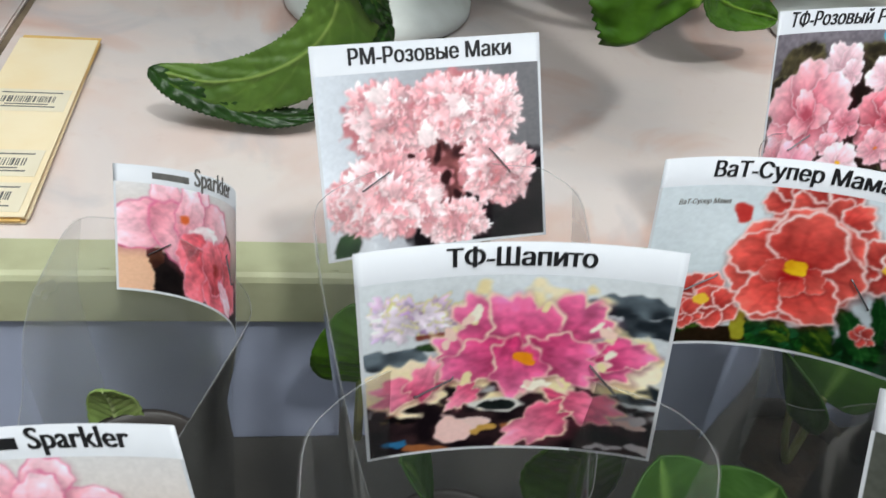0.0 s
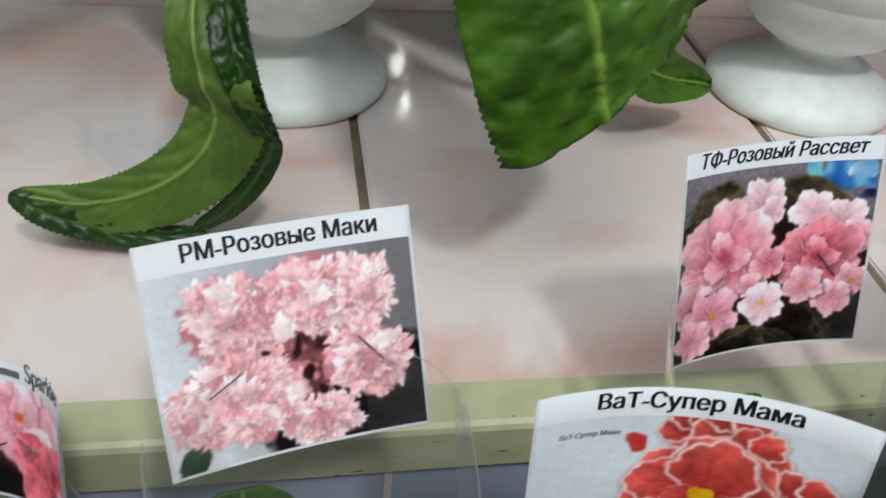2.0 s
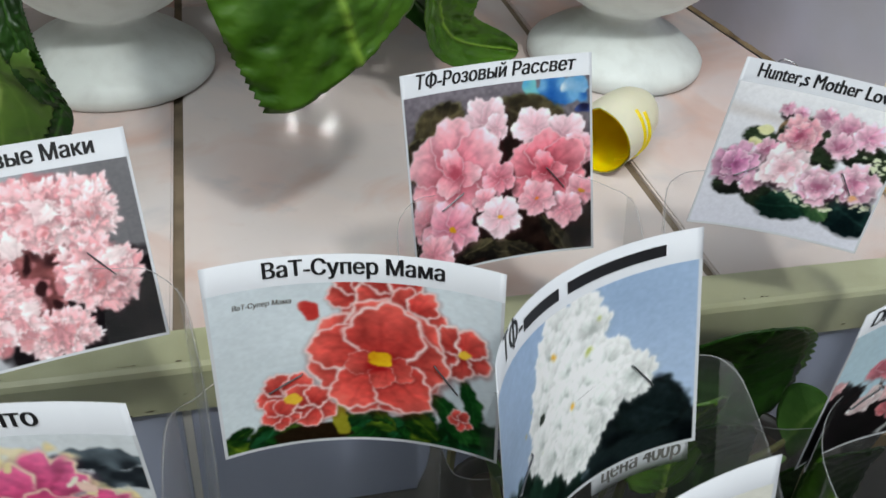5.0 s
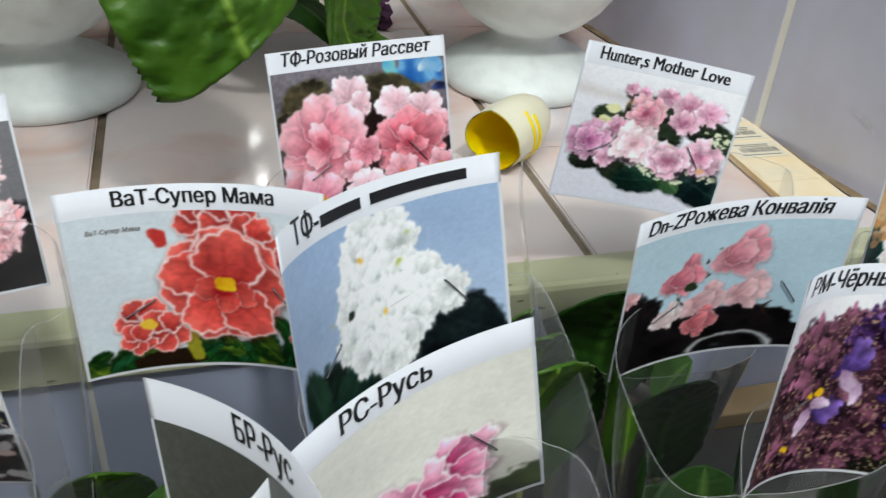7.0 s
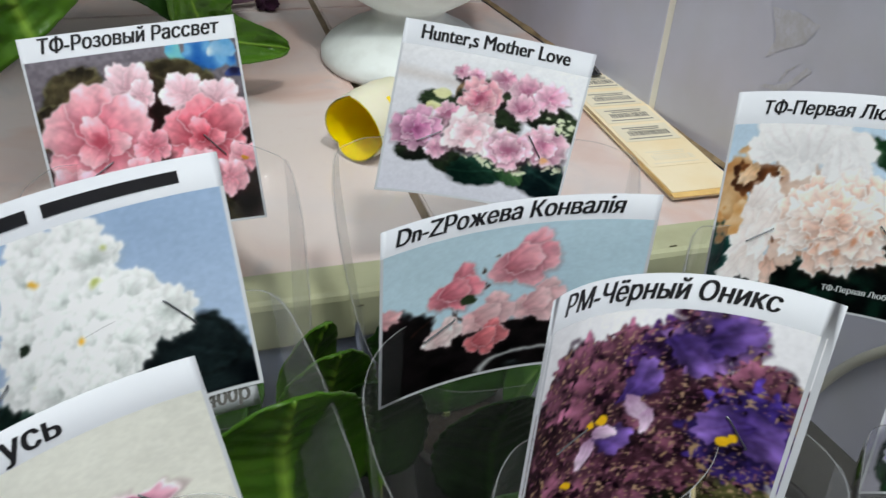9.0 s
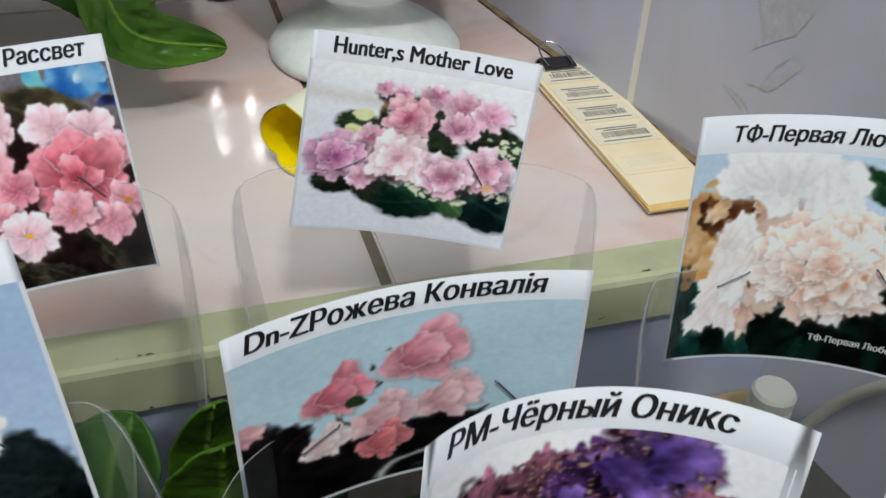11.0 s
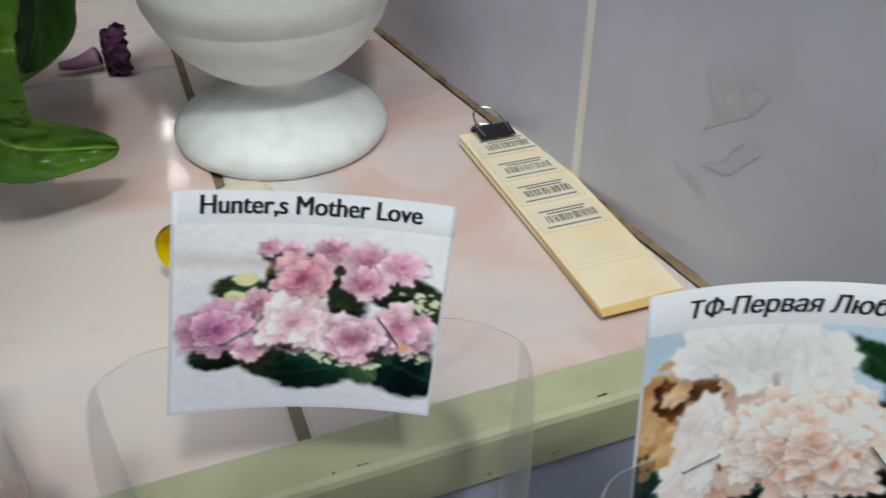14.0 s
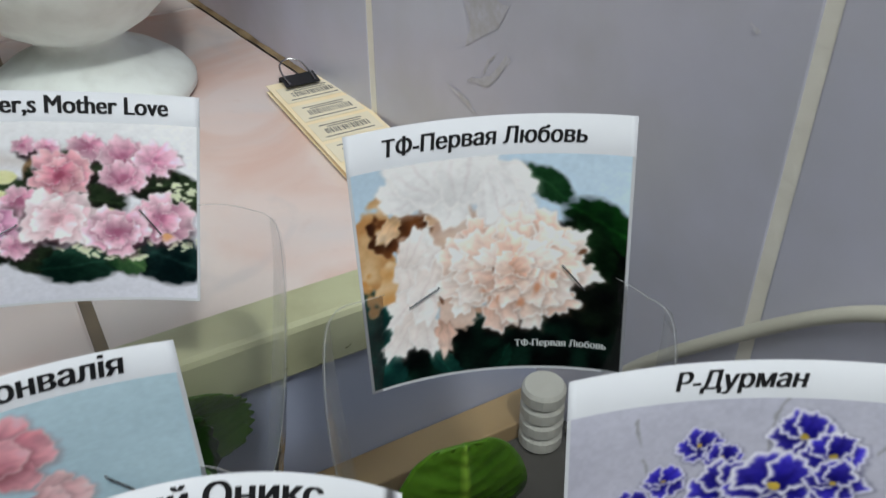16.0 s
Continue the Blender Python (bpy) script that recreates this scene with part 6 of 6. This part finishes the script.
price_tags(pose(0.3245, 0.083, 0.0003, 0, 0, -0.6), 0.132, [(0.052, False), (0.031, False), (0.011, False), (-0.009, False), (-0.034, True)], True)
price_tags(pose(-0.1735, 0.075, 0.0003, 0, 0, 180.5), 0.132, [(-0.009, False), (0.036, False), (0.057, False)], False)

# yellow-lined capsule half lying on its side
cap = thing("capsule_half", "cream plastic capsule half lined in bright yellow, lying open", "capsule", m=pose(0.1810, 0.0800, 0.0158, 90, 0, -48))


def capsule(scale, notch):
    prof = [(0.0172, 0.0), (0.0176, -0.006), (0.0178, -0.014), (0.0172, -0.024), (0.0155, -0.033), (0.0120, -0.040), (0.0065, -0.0445), (0.0001, -0.046)]
    bm = lathe([(r * scale, z) for r, z in prof], 48)
    for v in bm.verts:
        if v.co.z > -0.001:
            a = math.atan2(v.co.y, v.co.x)
            v.co.z += 0.004 * abs(math.sin(a * 1.5 + notch)) ** 0.5 - 0.002
    return bm


part("shell", capsule(0.86, 0.4), CREAM, cap, "cream outer shell", True)
part("lining", capsule(0.82, 0.4), YELLOW, cap, "bright yellow inside", True)
for z, reach in ((-0.0135, 1.15), (-0.0185, 0.95)):
    arc = [(0.0151 * math.cos(a), 0.0151 * math.sin(a), z + 0.001 * math.sin(3 * a)) for a in np.linspace(-0.15 - reach, -0.15 + reach, 9)]
    part("tear_band", tube(arc, 0.0011, 32, 8), YELLOW, cap, "bright yellow torn edge", True)

# fallen flower
fl = thing("fallen_flower", "wilted dark purple trumpet flower lying on the tiles", "flower")
part("tube", tube([(0.140, 0.292, 0.006), (0.150, 0.291, 0.0065), (0.160, 0.289, 0.010)], 0.0034, 14, 12, taper=lambda t: 0.6 + 0.9 * t), LILAC, fl, "pale lilac tube", True)
rnd = random.Random(8)
for i in range(9):
    a = 2 * math.pi * i / 9
    c = Vector((0.1635, 0.288, 0.0115))
    r1, r2 = Vector((0.25, math.cos(a), math.sin(a))), Vector((0.9, math.cos(a) * 0.9, math.sin(a) * 0.9))
    leaf("petal", PURPLE, fl, rib=[c, c + r1 * 0.009, c + r2 * 0.014 + Vector((0, 0, rnd.uniform(-0.002, 0.002)))], half=0.0075, side=Vector((1, 0, 0)).cross(r1), p=0.7, q=0.5, serr=0.4, teeth=7,
         wave=0.0014, nu=14, nv=8, thick=0.0003)

# hose and fittings by the wall
hose = thing("white_hose", "grey-white plastic hose bowed along the tiled wall", "hose")
part("hose", tube([(0.378, -0.20, 0.052), (0.3718, -0.155, 0.0495), (0.3687, -0.1327, 0.0430), (0.3645, -0.1020, 0.0155), (0.3588, -0.0600, -0.0330), (0.3555, -0.040, -0.0780)], 0.0022, 40, 14), CABLE, hose, smooth=True)
block = thing("plastic_fitting", "stack of ridged white plastic fittings on the table", "fitting")
for i in range(4):
    part("ring", lathe([(0.0001, 0), (0.0075, 0), (0.0086, 0.0015), (0.0086, 0.006), (0.0075, 0.0075), (0.0001, 0.0075)], 20), WHITE_PLASTIC, block, smooth=False).location = (0.344, -0.036, TABLE_Z + 0.0003 + i * 0.0077)
batten = thing("wooden_batten", "beige wooden batten along the foot of the tiles", "batten")
part("batten", box(0.2, 0.352, -0.031, -0.0147, TABLE_Z + 0.0003, TABLE_Z + 0.009, 0.001), BATTEN, batten)
shard = thing("terracotta_pot", "orange terracotta pot at the back of the ledge", "pot", m=pose(0.275, 0.345, 0.0003))
part("pot", lathe([(0.0001, 0), (0.024, 0), (0.031, 0.05), (0.034, 0.051), (0.034, 0.062), (0.030, 0.062), (0.028, 0.05), (0.0001, 0.05)], 40), TERRACOTTA, shard, smooth=False)

# single leaves of the cuttings that stand up between the cards


def standing_leaf(tip, width, height, turn, mat, label, plant_of, serr=0.05, cup=0.22, bow=-0.12, q=0.5):
    """One rounded leaf on its stalk, standing in a pot; tip is its highest point."""
    out = Vector((math.sin(radians(turn)), -math.cos(radians(turn)), 0))
    top = Vector(tip)
    foot = top - Vector((0, 0, height)) - out * height * 0.15
    blade = leaf("leaf", mat, plant_of, label, rib=[foot, foot.lerp(top, 0.5) + out * height * bow, top], half=width / 2, side=out.cross(Vector((0, 0, 1))), p=0.72, q=q, cup=cup, serr=serr, teeth=30, nu=40, nv=20, pucker=0.0006)
    part("stem", tube([(foot.x, foot.y, TABLE_Z + 0.037), (foot.x, foot.y, (foot.z + TABLE_Z) / 2), foot + Vector((0, 0, 0.001))], 0.0016, 10, 6), STEM, blade)


standing_leaf((-0.0436, -0.0450, 0.0145), 0.034, 0.040, 10, LEAF, "rounded green leaf", PLANTS[0], 0.02, 0.14, 0.08, 0.4)
standing_leaf((-0.1232, -0.0484, -0.0184), 0.017, 0.034, 0, VIOLET_PALE, "pale speckled leaf", PLANTS[12], 0.05, 0.05)
standing_leaf((0.2185, -0.0300, -0.0020), 0.034, 0.034, -5, LEAF_LIME, "rounded leaf with pale toothed edge", PLANTS[2], 0.12, 0.04)
standing_leaf((0.2734, -0.0950, 0.0112), 0.040, 0.046, -10, LEAF, "rounded mid-green leaf", PLANTS[3], 0.0, 0.14, 0.08, 0.36)
standing_leaf((0.1229, -0.1322, 0.0638), 0.046, 0.050, 12, LEAF, "broad toothed mid-green leaf", PLANTS[5], 0.07, 0.06)
standing_leaf((0.1390, -0.0775, 0.0380), 0.020, 0.055, 20, LEAF, "narrow upright green leaf", PLANTS[5], 0.03, 0.1)
standing_leaf((0.0863, -0.0500, 0.0467), 0.026, 0.040, 5, LEAF, "rounded green leaf", PLANTS[1], 0.05, 0.15)
standing_leaf((0.060, -0.128, 0.020), 0.034, 0.044, 0, LEAF_DARK, "broad dark green leaf", PLANTS[4], 0.03)
standing_leaf((-0.020, -0.150, 0.030), 0.036, 0.050, 0, LEAF_DARK, "broad dark leaf", PLANTS[11], 0.03)
standing_leaf((0.170, -0.160, 0.030), 0.038, 0.050, 0, LEAF_DARK, "broad dark leaf", PLANTS[6], 0.03)
standing_leaf((0.205, -0.185, 0.028), 0.036, 0.050, 0, LEAF_DARK, "broad dark leaf", PLANTS[7], 0.03)
standing_leaf((0.1400, -0.0930, 0.0400), 0.030, 0.046, 10, LEAF, "broad green leaf", PLANTS[6], 0.06, 0.08)
standing_leaf((0.1520, -0.0900, 0.0250), 0.030, 0.046, -10, LEAF_DARK, "broad dark leaf", PLANTS[6], 0.05, 0.08)
standing_leaf((0.1850, -0.1050, 0.0250), 0.036, 0.050, 0, LEAF_DARK, "broad dark leaf", PLANTS[6], 0.05, 0.08)
standing_leaf((0.0130, -0.1000, 0.0180), 0.030, 0.040, 5, LEAF, "rounded green leaf", PLANTS[4], 0.03, 0.08)
# the blackish green here also carries the shade behind the film
standing_leaf((0.1900, -0.0496, 0.0188), 0.064, 0.062, 0, LEAF_DARK, "broad dark green leaf", PLANTS[6], 0.05, 0.08)
